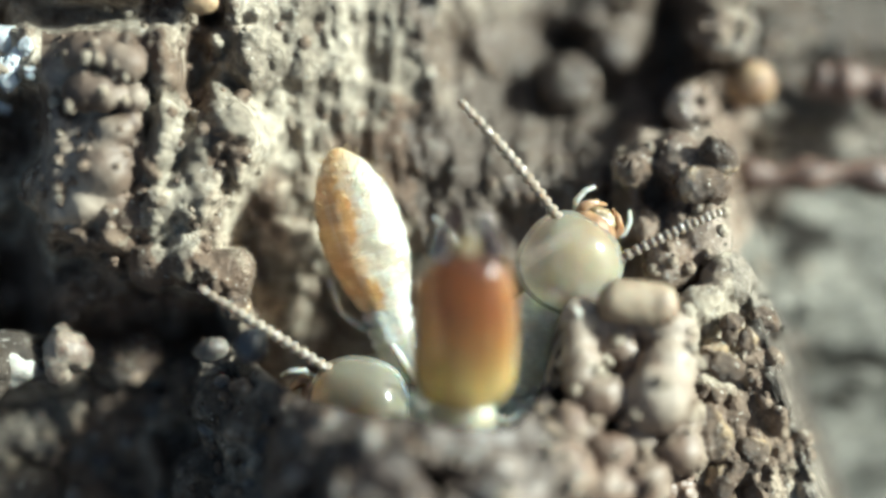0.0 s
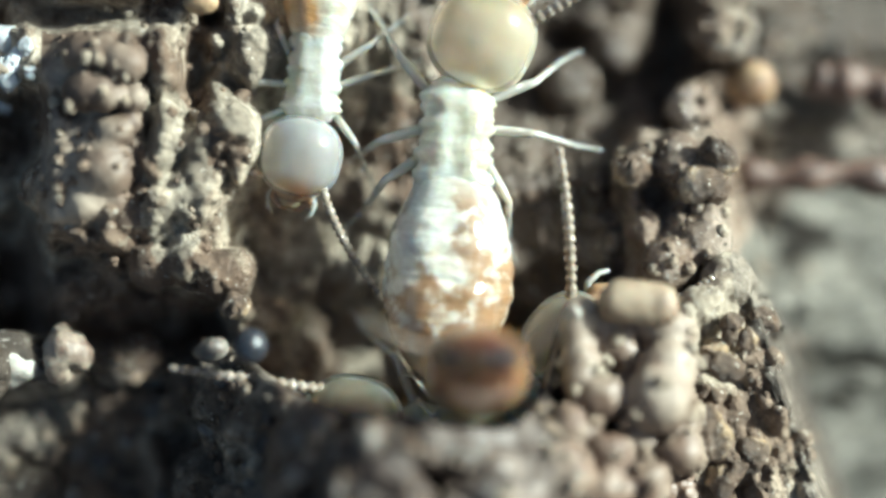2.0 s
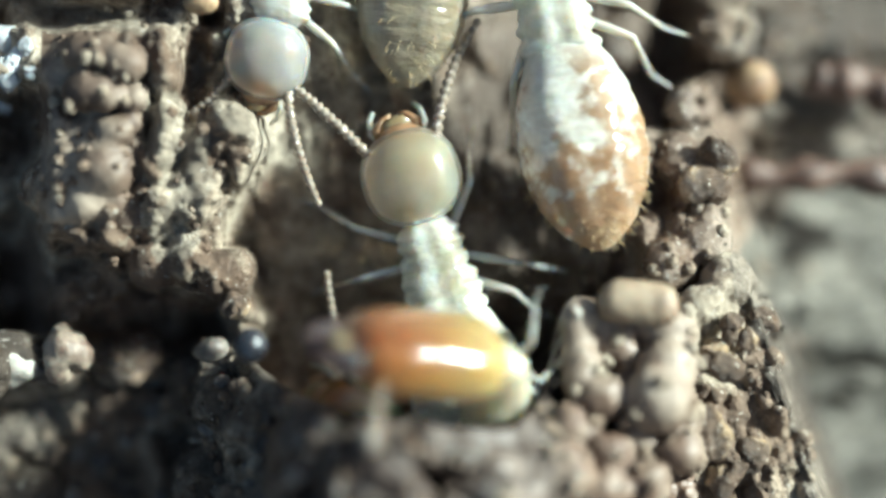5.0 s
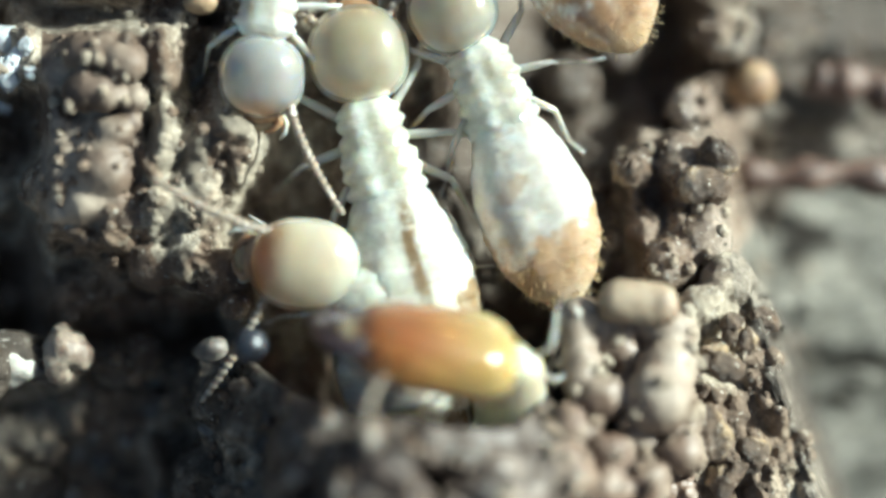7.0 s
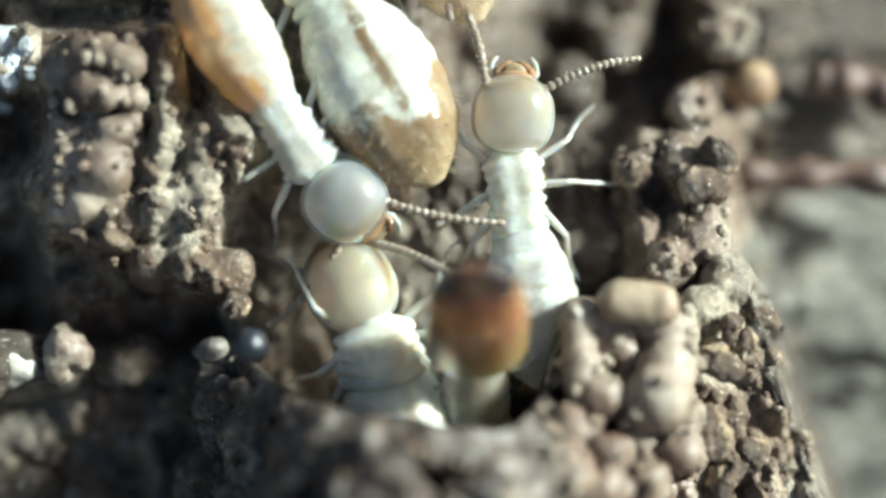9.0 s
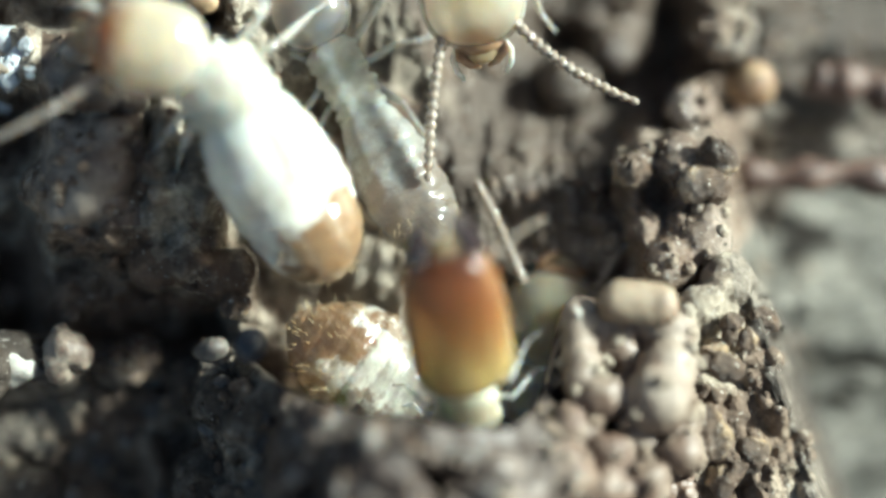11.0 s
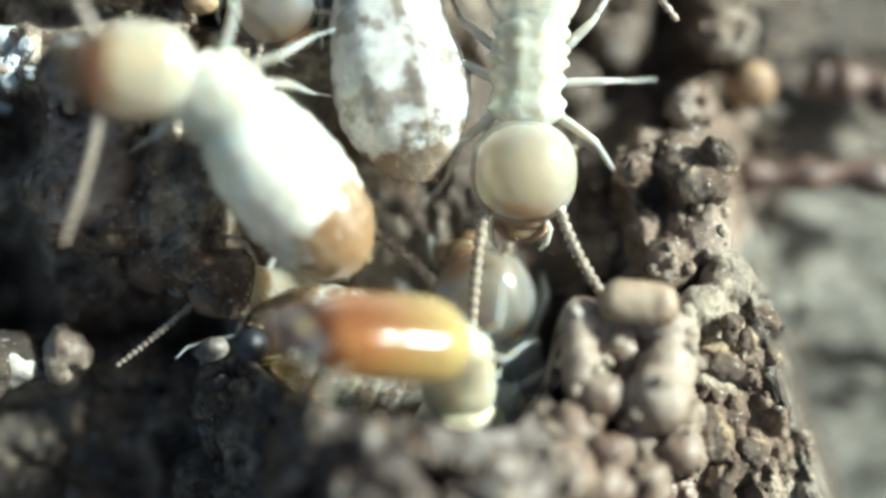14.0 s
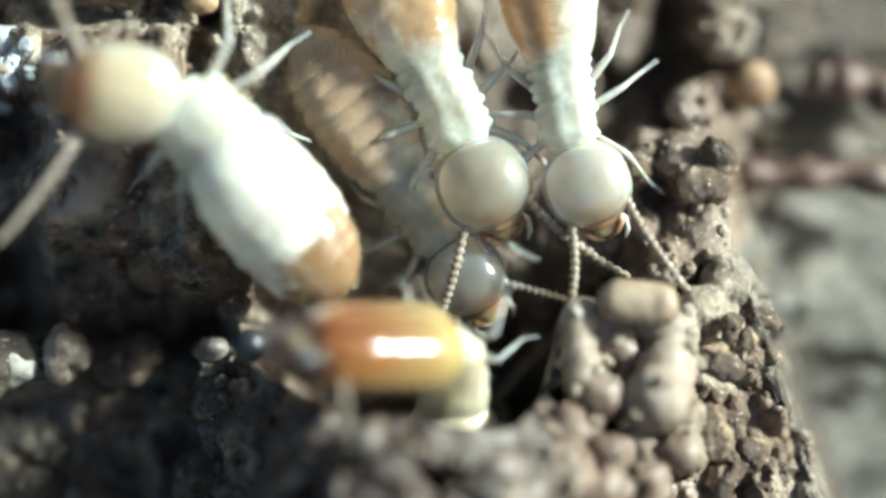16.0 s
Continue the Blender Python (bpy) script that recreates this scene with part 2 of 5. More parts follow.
# ---- mesh tools ----
def lattice(seed):
    return np.random.RandomState(seed).rand(64, 64, 64)


TABLES = [lattice(11), lattice(12), lattice(13)]


def value_noise(p, k=0):
    """Smooth noise from 0 to 1 at points p, one unit to a cell."""
    i = np.floor(p).astype(int)
    f = p - i
    f = f * f * (3 - 2 * f)
    g, out = TABLES[k], 0.0
    for dx in (0, 1):
        for dy in (0, 1):
            for dz in (0, 1):
                wgt = (f[..., 0] if dx else 1 - f[..., 0]) * (f[..., 1] if dy else 1 - f[..., 1]) * (f[..., 2] if dz else 1 - f[..., 2])
                out = out + wgt * g[(i[..., 0] + dx) % 64, (i[..., 1] + dy) % 64, (i[..., 2] + dz) % 64]
    return out


def fbm(p, octaves=4, gain=0.5, k=0):
    total, amp, norm = 0.0, 1.0, 0.0
    turn = np.array(Euler((0.7, 0.5, 0.9)).to_matrix())
    for o in range(octaves):
        p = p @ turn
        total = total + amp * (value_noise(p * 2.0 ** o + 7.3 * o, k) - 0.5)
        norm += amp
        amp *= gain
    return total / norm


def cells(x, y, k=0):
    """Distance to the nearest of scattered points in the plane, one to a unit cell."""
    ix, iy = np.floor(x).astype(int), np.floor(y).astype(int)
    best = np.full(np.shape(x), 9.0)
    g = TABLES[k]
    for dx in (-1, 0, 1):
        for dy in (-1, 0, 1):
            a, b = (ix + dx) % 64, (iy + dy) % 64
            cx, cy = ix + dx + g[a, b, 3], iy + dy + g[a, b, 9]
            best = np.minimum(best, (x - cx) ** 2 + (y - cy) ** 2)
    return np.sqrt(best)


def smooth(a, b, x):
    t = np.clip((x - a) / (b - a), 0, 1)
    return t * t * (3 - 2 * t)


def mesh_of(name, verts, faces, material, shade=True):
    me = bpy.data.meshes.new(name)
    me.from_pydata(np.asarray(verts, float).tolist(), [], [tuple(f) for f in faces])
    me.materials.append(material)
    if shade:
        me.polygons.foreach_set("use_smooth", [True] * len(me.polygons))
    me.update()
    return me


def part(name, verts, faces, material, parent, label="", m=None):
    ob = new(name, mesh_of(name, verts, faces, material))
    ob.parent = parent
    if m is not None:
        ob.matrix_basis = m
    return tagged(ob, label)


def rings(centres, rx, rz, n=18, power=2.0, axes=None):
    """Closed tube of rings round the y axis: centres (k, 3), half widths rx and rz."""
    a = np.linspace(0, 2 * math.pi, n, endpoint=False)
    ca, sa = np.cos(a), np.sin(a)
    sx = np.sign(ca) * np.abs(ca) ** (2 / power)
    sz = np.sign(sa) * np.abs(sa) ** (2 / power)
    verts, faces = [], []
    for i, c in enumerate(centres):
        ax, az = ((1, 0, 0), (0, 0, 1)) if axes is None else axes[i]
        for j in range(n):
            verts.append(np.array(c) + rx[i] * sx[j] * np.array(ax) + rz[i] * sz[j] * np.array(az))
    k = len(centres)
    for i in range(k - 1):
        for j in range(n):
            faces.append((i * n + j, i * n + (j + 1) % n, (i + 1) * n + (j + 1) % n, (i + 1) * n + j))
    verts += [np.array(centres[0]), np.array(centres[-1])]
    for j in range(n):
        faces.append((k * n, (j + 1) % n, j))
        faces.append((k * n + 1, (k - 1) * n + j, (k - 1) * n + (j + 1) % n))
    return np.array(verts), faces


def tube(points, radii, n=8):
    """Round tube along points, with a radius at each."""
    points = [Vector(p) for p in points]
    axes = []
    for i in range(len(points)):
        d = (points[min(i + 1, len(points) - 1)] - points[max(i - 1, 0)]).normalized()
        up = Vector((0, 0, 1)) if abs(d.z) < 0.9 else Vector((1, 0, 0))
        ax = d.cross(up).normalized()
        axes.append((tuple(ax), tuple(ax.cross(d))))
    return rings([tuple(p) for p in points], radii, radii, n, 2.0, axes)


def joined(pieces):
    verts, faces, base = [], [], 0
    for v, f in pieces:
        verts.append(np.asarray(v, float))
        faces += [tuple(i + base for i in q) for q in f]
        base += len(v)
    return np.vstack(verts), faces


def ball_data(level):
    bm = bmesh.new()
    bmesh.ops.create_icosphere(bm, subdivisions=level, radius=1.0)
    v = np.array([p.co[:] for p in bm.verts])
    f = [tuple(q.index for q in face.verts) for face in bm.faces]
    bm.free()
    return v, f


def capsule(length, half, flat, power, blunt, n=26, k=28):
    """Head capsule from the neck forwards: blunt at the back, its sides bulged by power."""
    ys = 0.5 - 0.5 * np.cos(np.linspace(0.04, math.pi - 0.04, k))
    u = ys * 2 - 1
    r = half * (1 - np.abs(u) ** power) ** (1 / blunt)
    cs = [(0, y * length * MM, 0) for y in ys]
    return rings(cs, r * MM, r * flat * MM, n)


BALL_ROUGH, BALL = ball_data(2), ball_data(4)


# ---- the ground ----
def floor_height(px, py):
    """Height over the plane in focus, in millimetres, of the soil behind everything."""
    w = -1.3 - (1.2 - 0.45 * smooth(800, 700, px)) * smooth(430, 680, py) - 1.2 * smooth(680, 900, py)
    w = w + 1.0 * smooth(760, 420, px) * smooth(330, 120, py)
    w = w + 0.38 * fbm(np.stack([px / 30.0, py / 110.0, px * 0 + 8.0], -1), 3, 0.55, 1) * smooth(440, 540, px) * smooth(1120, 1040, px)
    w = w - 1.7 * smooth(740, 980, px) * smooth(340, 120, py)
    rim = 70 * smooth(220, 80, py)
    left = smooth(475, 405, px + rim + 25 * np.sin(py / 55.0))
    wall = 0.2 + 0.15 * smooth(268, 205, px) - 1.5 * smooth(95, 40, px) * smooth(120, 200, py) - 0.4 * smooth(150, 60, px) * smooth(160, 60, py)
    ragged = 150 * fbm(np.stack([px / 90.0, py / 90.0, px * 0 + 5.0], -1), 4, 0.6, 2)
    w = w + 0.9 * smooth(620, 500, px) * smooth(470, 600, py)
    wall = wall - 1.3 * smooth(455, 545, py + ragged + 0.3 * (300 - px)) * smooth(430, 380, px) - 0.9 * smooth(530, 600, py)
    w = w * (1 - left) + wall * left
    right = smooth(1085, 1135, px + 14 * np.sin(py / 40.0)) * smooth(170, 300, py)
    side = -0.42 - 0.63 * smooth(500, 640, py)
    w = w * (1 - right) + side * right
    for cx, cy, sx, sy, deep in ((345, 120, 26, 75, 1.1), (370, 28, 26, 18, 0.9), (150, 25, 95, 26, 1.0), (262, 230, 12, 40, 0.6), (1180, 80, 34, 120, 1.3), (400, 330, 14, 60, 0.4),
                                 (1160, 350, 26, 40, 0.6), (130, 180, 22, 30, 0.5), (560, 570, 90, 60, 0.8), (1010, 90, 40, 40, 0.5), (800, 90, 30, 70, 0.5)):
        w = w - deep * np.exp(-((px - cx) / sx) ** 2 - ((py - cy) / sy) ** 2)
    far = smooth(1270, 1350, px + 0.1 * (441 - py))
    w = w * (1 - far) + (-3.2 - 0.0042 * (px - 1350) + 0.17 * np.sin(py / 29.0 + 0.9 * np.sin(px / 97.0)) + 0.13 * np.sin(py / 17.0 + px / 160.0) + 0.2 * np.sin(py / 61.0 - px / 210.0)) * far
    return w


def soil_relief(px, py, k=0, lumps=1.0):
    p = np.stack([px / 130.0, py / 130.0, np.zeros_like(px)], -1)
    d1 = cells(px / 84.0 + 0.9 * fbm(p * 2, 2, k=2), py / 84.0 + 0.9 * fbm(p * 2 + 9, 2, k=2), k)
    d2 = cells(px / 34.0, py / 34.0, (k + 1) % 3)
    h = 0.34 * lumps * (np.clip(1 - (d1 / 0.62) ** 2, -0.35, 1) - 0.35)
    h = h + 0.1 * lumps * (np.clip(1 - (d2 / 0.62) ** 2, -0.4, 1) - 0.3)
    return h + 0.9 * fbm(p * 0.9, 3, 0.5, k) + 0.3 * fbm(p * 5, 4, 0.6, k)


def heap_lumps():
    """Clay lumps of the heap beside the burrow: right, down, height, radius."""
    return ((1020, 562, 0.75, 42), (1024, 608, 0.75, 36), (1026, 644, 0.85, 38), (1030, 680, 0.9, 38), (1070, 704, 1.0, 42), (1086, 606, 0.55, 44), (1168, 706, 0.95, 66), (1184, 650, 0.75, 56), (1186, 592, 0.5, 54),
            (1082, 806, 1.1, 46), (990, 838, 1.4, 64), (1206, 800, 0.85, 44), (1140, 858, 1.0, 52), (1070, 872, 1.2, 50), (1000, 752, 1.15, 40), (1128, 772, 0.7, 40), (1106, 690, 0.6, 34), (1120, 640, 0.55, 40), (1040, 780, 1.0, 40), (1160, 800, 0.7, 36), (1062, 566, 0.6, 34), (1212, 740, 0.6, 40), (1030, 720, 0.95, 32), (1242, 540, 0.2, 40), (1130, 552, 0.45, 54), (1290, 490, -0.3, 52), (1352, 566, -0.5, 40))


def lip_lumps():
    rnd = random.Random(8)
    rows = []
    for _ in range(120):
        px = rnd.uniform(-80, 1010)
        x = np.array([px])
        py = rnd.uniform(bank_edge(x)[0] + 18, 930)
        r = rnd.choice((16, 22, 30, 40, 52, 64)) * rnd.uniform(0.8, 1.2)
        rows.append((px, py, bank_height(x, np.array([py]))[0] - 0.1 - 0.35 * r / PER_MM + rnd.uniform(-0.05, 0.25), r))
    return rows


def wall_lumps():
    return ((1225, 190, -1.5, 48), (1200, 262, -0.8, 36), (1190, 468, -0.42, 52), (1250, 430, -0.45, 50), (1140, 410, -0.75, 34), (400, 485, -0.15, 54), (272, 470, -0.15, 48), (335, 440, -0.1, 40), (165, 520, -2.3, 46),
            (180, 296, 0.35, 58), (200, 232, 0.45, 34), (165, 262, 0.35, 30), (150, 158, 0.5, 42), (190, 165, 0.55, 34), (222, 108, 0.55, 42), (236, 170, 0.45, 30), (228, 212, 0.4, 24), (150, 95, 0.45, 38), (186, 92, 0.5, 34), (88, 330, -0.1, 54), (150, 360, 0.3, 40), (196, 350, 0.25, 32), (300, 345, 0.1, 44), (345, 250, 0.2, 26), (352, 300, 0.2, 26), (362, 345, 0.2, 24), (365, 300, 0.05, 38), (1285, 60, -2.0, 56), (1010, 150, -2.4, 60), (1090, 90, -2.4, 50), (430, 60, -0.5, 44))


def raised(w, px, py, lumps, blend=0.05):
    """Soft union of a surface with round lumps."""
    p = np.stack([px / 40.0, py / 40.0, px * 0], -1)
    qx, qy = px + 16 * fbm(p, 3, 0.5, 1), py + 16 * fbm(p + 31.0, 3, 0.5, 2)
    for cx, cy, base, r in lumps:
        d = ((qx - cx) / r) ** 2 + ((qy - cy) / (r * 0.94)) ** 2
        on = d < 1
        dome = base + 1.0 * r / PER_MM * np.sqrt(1 - d[on])
        w[on] = w[on] + blend * np.logaddexp(0, (dome - w[on]) / blend)
    return w


def steps(lo, a, b, hi, fine, coarse):
    return np.concatenate([np.arange(lo, a, coarse), np.arange(a, b, fine), np.arange(b, hi + 1, coarse)])


def calm(px, py):
    """Where animals walk the relief is lower, gentler on the damp wall beside and on the knobbly wall opposite."""
    knob = smooth(50, 90, px) * smooth(268, 235, px) * smooth(430, 395, py)
    return 1 - 0.55 * smooth(430, 520, px) * smooth(1090, 1000, px) - 0.3 * smooth(1060, 1110, px) * smooth(1340, 1300, px) - 0.65 * knob - 0.6 * smooth(1335, 1400, px) * smooth(2400, 2000, px)


def world_of(px, py, w):
    s = (REACH - w) / REACH / PER_MM
    p = np.stack([(px - 784) * s, (441 - py) * s, w], -1) * MM
    r = np.array(LEAN.to_3x3())
    return p @ r.T


def grid_faces(rows, cols):
    i, j = np.meshgrid(np.arange(rows - 1), np.arange(cols - 1), indexing="ij")
    a = (i * cols + j).ravel()
    return np.stack([a, a + cols, a + cols + 1, a + 1], -1)


def make_ground():
    xs = steps(-1900, -60, 1630, 3400, 4.6, 30)
    ys = steps(-1700, -60, 900, 2400, 4.6, 30)
    py, px = np.meshgrid(ys, xs, indexing="ij")
    w = raised(floor_height(px, py) + soil_relief(px, py) * calm(px, py), px, py, wall_lumps(), 0.09)
    pts = world_of(px, py, w)
    out = np.maximum(np.maximum(-700 - px, px - 2300), np.maximum(-800 - py, py - 1500))
    b = smooth(0, 900, out)
    flat = -0.0046
    pts[..., 2] = pts[..., 2] * (1 - b) + flat * b
    faces = [tuple(q) for q in grid_faces(*px.shape)]
    verts = pts.reshape(-1, 3)
    # rings of open ground, wider and wider, out to the horizon
    rows, cols = px.shape
    idx = np.arange(rows * cols).reshape(rows, cols)
    loop = np.concatenate([idx[0], idx[1:, -1], idx[-1, -2::-1], idx[-2:0:-1, 0]])
    n, last, base = len(loop), loop, verts[loop]
    stack = [verts]
    for k in range(1, 19):
        ring = base * np.array([1.42 ** k, 1.42 ** k, 1.0])
        reach = np.hypot(ring[:, 0], ring[:, 1])
        bump = fbm(ring * np.array([9.0, 9.0, 0]) + 3.0, 3) + 0.3 * fbm(ring * np.array([60.0, 60.0, 0]), 2)
        ring[:, 2] = -0.0046 + 0.006 * reach * bump * smooth(0.03, 0.3, reach)
        now = np.arange(n) + len(verts) + n * (k - 1)
        faces += [(last[i], last[(i + 1) % n], now[(i + 1) % n], now[i]) for i in range(n)]
        stack.append(ring)
        last = now
    pts = np.vstack(stack)
    me = mesh_of("ground", pts, faces, SOIL)
    me.materials.append(GREY_FIBRE)
    me.materials.append(SOIL_PALE)
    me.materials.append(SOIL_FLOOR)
    me.materials.append(SOIL_WALL)
    me.materials.append(SOIL_KNOB)
    me.materials.append(SOIL_DAMP_SHADED)
    mid = px[:-1, :-1].ravel() + 40 * np.sin(py[:-1, :-1].ravel() / 60.0)
    cx, cy = px[:-1, :-1].ravel(), py[:-1, :-1].ravel()
    drift = 260 * fbm(np.stack([cx / 80.0, cy / 80.0, cx * 0], -1), 4, 0.6, 2)
    pale = ((np.hypot((cx - 540) / 230.0, (cy - 60) / 230.0) * 200 + drift < 190) | (np.hypot((cx - 290) / 130.0, (cy - 320) / 190.0) * 200 + drift < 150) | ((cx < 110) & (cy < 110) & (drift < 10))).astype(int)
    low = py[:-1, :-1].ravel() + 50 * np.sin(px[:-1, :-1].ravel() / 45.0)
    kinds = ((mid > 1345) & (mid < 2100) & (low > 330) & (low < 1300)).astype(int) + 2 * pale
    kinds = np.where((cx + 0.3 * drift > 1100) & (cx + 0.3 * drift < 1330) & (cy > 150) & (kinds == 0) & (cy < 900), 4, kinds)
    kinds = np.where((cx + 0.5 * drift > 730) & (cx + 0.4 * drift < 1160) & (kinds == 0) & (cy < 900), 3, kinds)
    kinds = np.where((cx + 0.1 * drift > 70) & (cx + 0.1 * drift < 252) & (cy + 0.1 * drift > 55) & (cy + 0.1 * drift < 400), 5, kinds)
    # far upper ground: darkened soil in place of shade
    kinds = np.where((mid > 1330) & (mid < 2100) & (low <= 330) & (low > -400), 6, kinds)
    me.polygons.foreach_set("material_index", np.concatenate([kinds, np.zeros(len(faces) - len(kinds), int)]))
    ob = new("ground", me)
    return tagged(ob, "crumbly grey-brown soil with a hollow worn into it", "soil", kind="structure")


def bank_edge(px):
    return np.interp(px, [-1900, 0, 250, 350, 430, 520, 620, 760, 900, 950, 972, 990, 1015, 1200, 1290, 1400, 3000],
                     [560, 590, 600, 600, 625, 700, 728, 745, 765, 735, 640, 565, 528, 520, 570, 640, 900])


def bank_height(px, py):
    w = np.interp(px, [-1900, 0, 180, 330, 430, 520, 700, 900, 1000, 1100, 1250, 1400], [-0.5, -0.3, -1.2, -1.6, 0.2, 1.6, 2.1, 1.75, 0.45, 0.1, 0.1, -0.2])
    w = w + 0.35 * smooth(740, 900, py) * smooth(1250, 1000, px)
    w = w - 1.3 * smooth(665, 745, py + 0.15 * px) * smooth(400, 260, px)
    far = smooth(1340, 1420, px - 0.32 * (py - 560))
    return w * (1 - far) - 4.9 * far


def make_bank():
    """Soil lip over the burrow: a crust with an upper and an under side, so that the burrow runs beneath it."""
    xs = steps(-1500, -60, 1500, 1800, 4.0, 40)
    f = np.concatenate([np.linspace(0, 1, 30) ** 1.5 * 0.1, np.linspace(0.1, 0.45, 84)[1:], np.linspace(0.45, 0.6, 12)[1:], np.linspace(0.6, 1, 16)[1:]])
    px, ff = np.meshgrid(xs, f, indexing="xy")
    edge = bank_edge(px) + 34 * fbm(np.stack([px / 70.0, px * 0 + 3.3, px * 0], -1), 3, 0.5, 1)
    for cx, cy, _, r in heap_lumps():
        inside = np.abs(px - cx) < r
        edge = np.where(inside, np.minimum(edge, cy - r * 0.9 * np.sqrt(np.clip(1 - ((px - cx) / r) ** 2, 0, 1))), edge)
    edge = np.tile(np.convolve(np.pad(edge[0], 12, mode="edge"), np.hanning(25) / np.hanning(25).sum(), mode="valid"), (len(f), 1))
    py = edge + ff * (1700 - edge)
    rim = np.clip((py - edge) / 60.0, 0, 1)
    h = bank_height(px, py)
    top = h - np.interp(px, [940, 1000], [0.55, 1.3]) * (1 - np.sqrt(1 - (1 - rim) ** 2)) + soil_relief(px, py, 1, np.interp(px, [820, 1020, 1215, 1260], [1.25, 0.28, 0.28, 0.85])) * (0.35 + 0.65 * rim)
    top = raised(raised(top, px, py, heap_lumps(), 0.1), px, py, lip_lumps())
    under = h - 0.6 - 0.25 * rim
    under = np.minimum(under, top - 0.08)
    a, b = world_of(px, py, top).reshape(-1, 3), world_of(px, py, under).reshape(-1, 3)
    fa = grid_faces(*px.shape)
    n = len(a)
    rows, cols = px.shape
    idx = np.arange(n).reshape(rows, cols)
    loop = np.concatenate([idx[0], idx[1:, -1], idx[-1, -2::-1], idx[-2:0:-1, 0]])
    side = [(loop[i], loop[(i + 1) % len(loop)], loop[(i + 1) % len(loop)] + n, loop[i] + n) for i in range(len(loop))]
    faces = list(map(tuple, fa)) + [tuple(q[::-1] + n) for q in fa] + side
    ob = new("soil_bank", mesh_of("soil_bank", np.vstack([a, b]), faces, SOIL_NEAR_SHADED))
    ob.data.materials.append(SOIL_DAMP_SHADED)
    # the left bank takes the damp soil darkened for shade
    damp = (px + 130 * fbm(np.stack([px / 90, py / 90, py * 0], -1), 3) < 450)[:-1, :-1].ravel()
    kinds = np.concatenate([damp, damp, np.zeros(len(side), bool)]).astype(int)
    ob.data.materials.append(SOIL_HEAP)
    heap = (px + 60 * fbm(np.stack([px / 50, py / 50, py * 0], -1), 3) > 985)[:-1, :-1].ravel()
    kinds = np.where(np.concatenate([heap, heap, np.zeros(len(side), bool)]), 2, kinds)
    ob.data.materials.append(SOIL)
    # the outer flank's sunlit slope is toned down with the shade-dark soil
    flank = (px - 0.32 * (py - 560) + 60 * fbm(np.stack([px / 60, py / 60, py * 0 + 5.0], -1), 3) > 1325)[:-1, :-1].ravel()
    rough = (px + 70 * fbm(np.stack([px / 40, py / 40, py * 0 + 2.0], -1), 3) > 1228)[:-1, :-1].ravel()
    kinds = np.where(np.concatenate([rough, rough, np.zeros(len(side), bool)]), 3, kinds)
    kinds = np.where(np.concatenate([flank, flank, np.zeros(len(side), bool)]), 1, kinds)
    ob.data.polygons.foreach_set("material_index", kinds)
    return tagged(ob, "crumbly soil lip overhanging the burrow mouth, with shade in its dark colour", "soil", kind="structure")


def waves(v, seed, reach, count=7):
    """Soft bumps: a sum of waves in many directions."""
    rs = np.random.RandomState(seed + 17)
    k = rs.normal(size=(count, 3))
    k = k / np.linalg.norm(k, axis=1)[:, None] * rs.uniform(0.6, 1.4, (count, 1)) * reach
    return np.sin(v @ k.T + rs.uniform(0, 6.3, count)).mean(1)


def blob(size, squash, seed, data=BALL, rough=0.16):
    v, f = data
    r = 1 + rough * (1.1 * waves(v, seed, 2.2) + 0.3 * waves(v, seed + 1, 5.0) + (0.05 + 0.5 * max(0.0, rough - 0.45)) * waves(v, seed + 2, 12.0, 14))
    return v * r[:, None] * size * np.array(squash), f


def make_pellet(name, px, py, w, r, squash, turn, material, seed, label, rough=0.36):
    v, f = blob(r / PER_MM * MM, squash, seed, rough=rough)
    ob = new(name, mesh_of(name, v, f, material))
    ob.matrix_basis = Matrix.Translation(spot(px, py, w - 0.22 * r / PER_MM)) @ LEAN @ pose(0, 0, 0, 0, 0, turn)
    return tagged(ob, label, "soil pellet", "soil pellets")


def ground_at(px, py):
    x, y = np.array([float(px)]), np.array([float(py)])
    g = raised(floor_height(x, y) + soil_relief(x, y) * calm(x, y), x, y, wall_lumps())[0]
    if py > bank_edge(x)[0]:
        lip = bank_height(x, y) + soil_relief(x, y, 1, np.interp(x, [820, 1020, 1215, 1260], [1.25, 0.28, 0.28, 0.85]))
        g = max(g, raised(lip, x, y, LIP)[0])
    return g


LIP = list(heap_lumps()) + lip_lumps()


def make_crumbs():
    """Uncountable small crumbs strewn over the soil."""
    rnd = random.Random(5)
    pieces = []
    while len(pieces) < 1100:
        px, py = rnd.uniform(-150, 1450), rnd.uniform(-150, 1000)
        lip = py > bank_edge(np.array([px]))[0] + 10
        if not lip and 440 < px < 1080 and rnd.random() < 0.85:
            continue
        g = ground_at(px, py)
        r = rnd.choice((4, 6, 8, 11, 15)) * rnd.uniform(0.7, 1.3) / PER_MM
        v, f = blob(r * MM, (1, rnd.uniform(0.7, 1), rnd.uniform(0.7, 1)), rnd.randint(0, 200), BALL_ROUGH, 0.5)
        m = LEAN @ Euler((rnd.uniform(0, 6), rnd.uniform(0, 6), rnd.uniform(0, 6))).to_matrix().to_4x4()
        v = v @ np.array(m.to_3x3()).T + np.array(spot(px, py, g - 0.1 * r))
        pieces.append((v, f))
    v, f = joined(pieces)
    return tagged(new("soil_crumbs", mesh_of("soil_crumbs", v, f, SOIL)), "small brown soil crumbs strewn over the ground", "soil", kind="stuff")


make_ground()
make_bank()
make_crumbs()


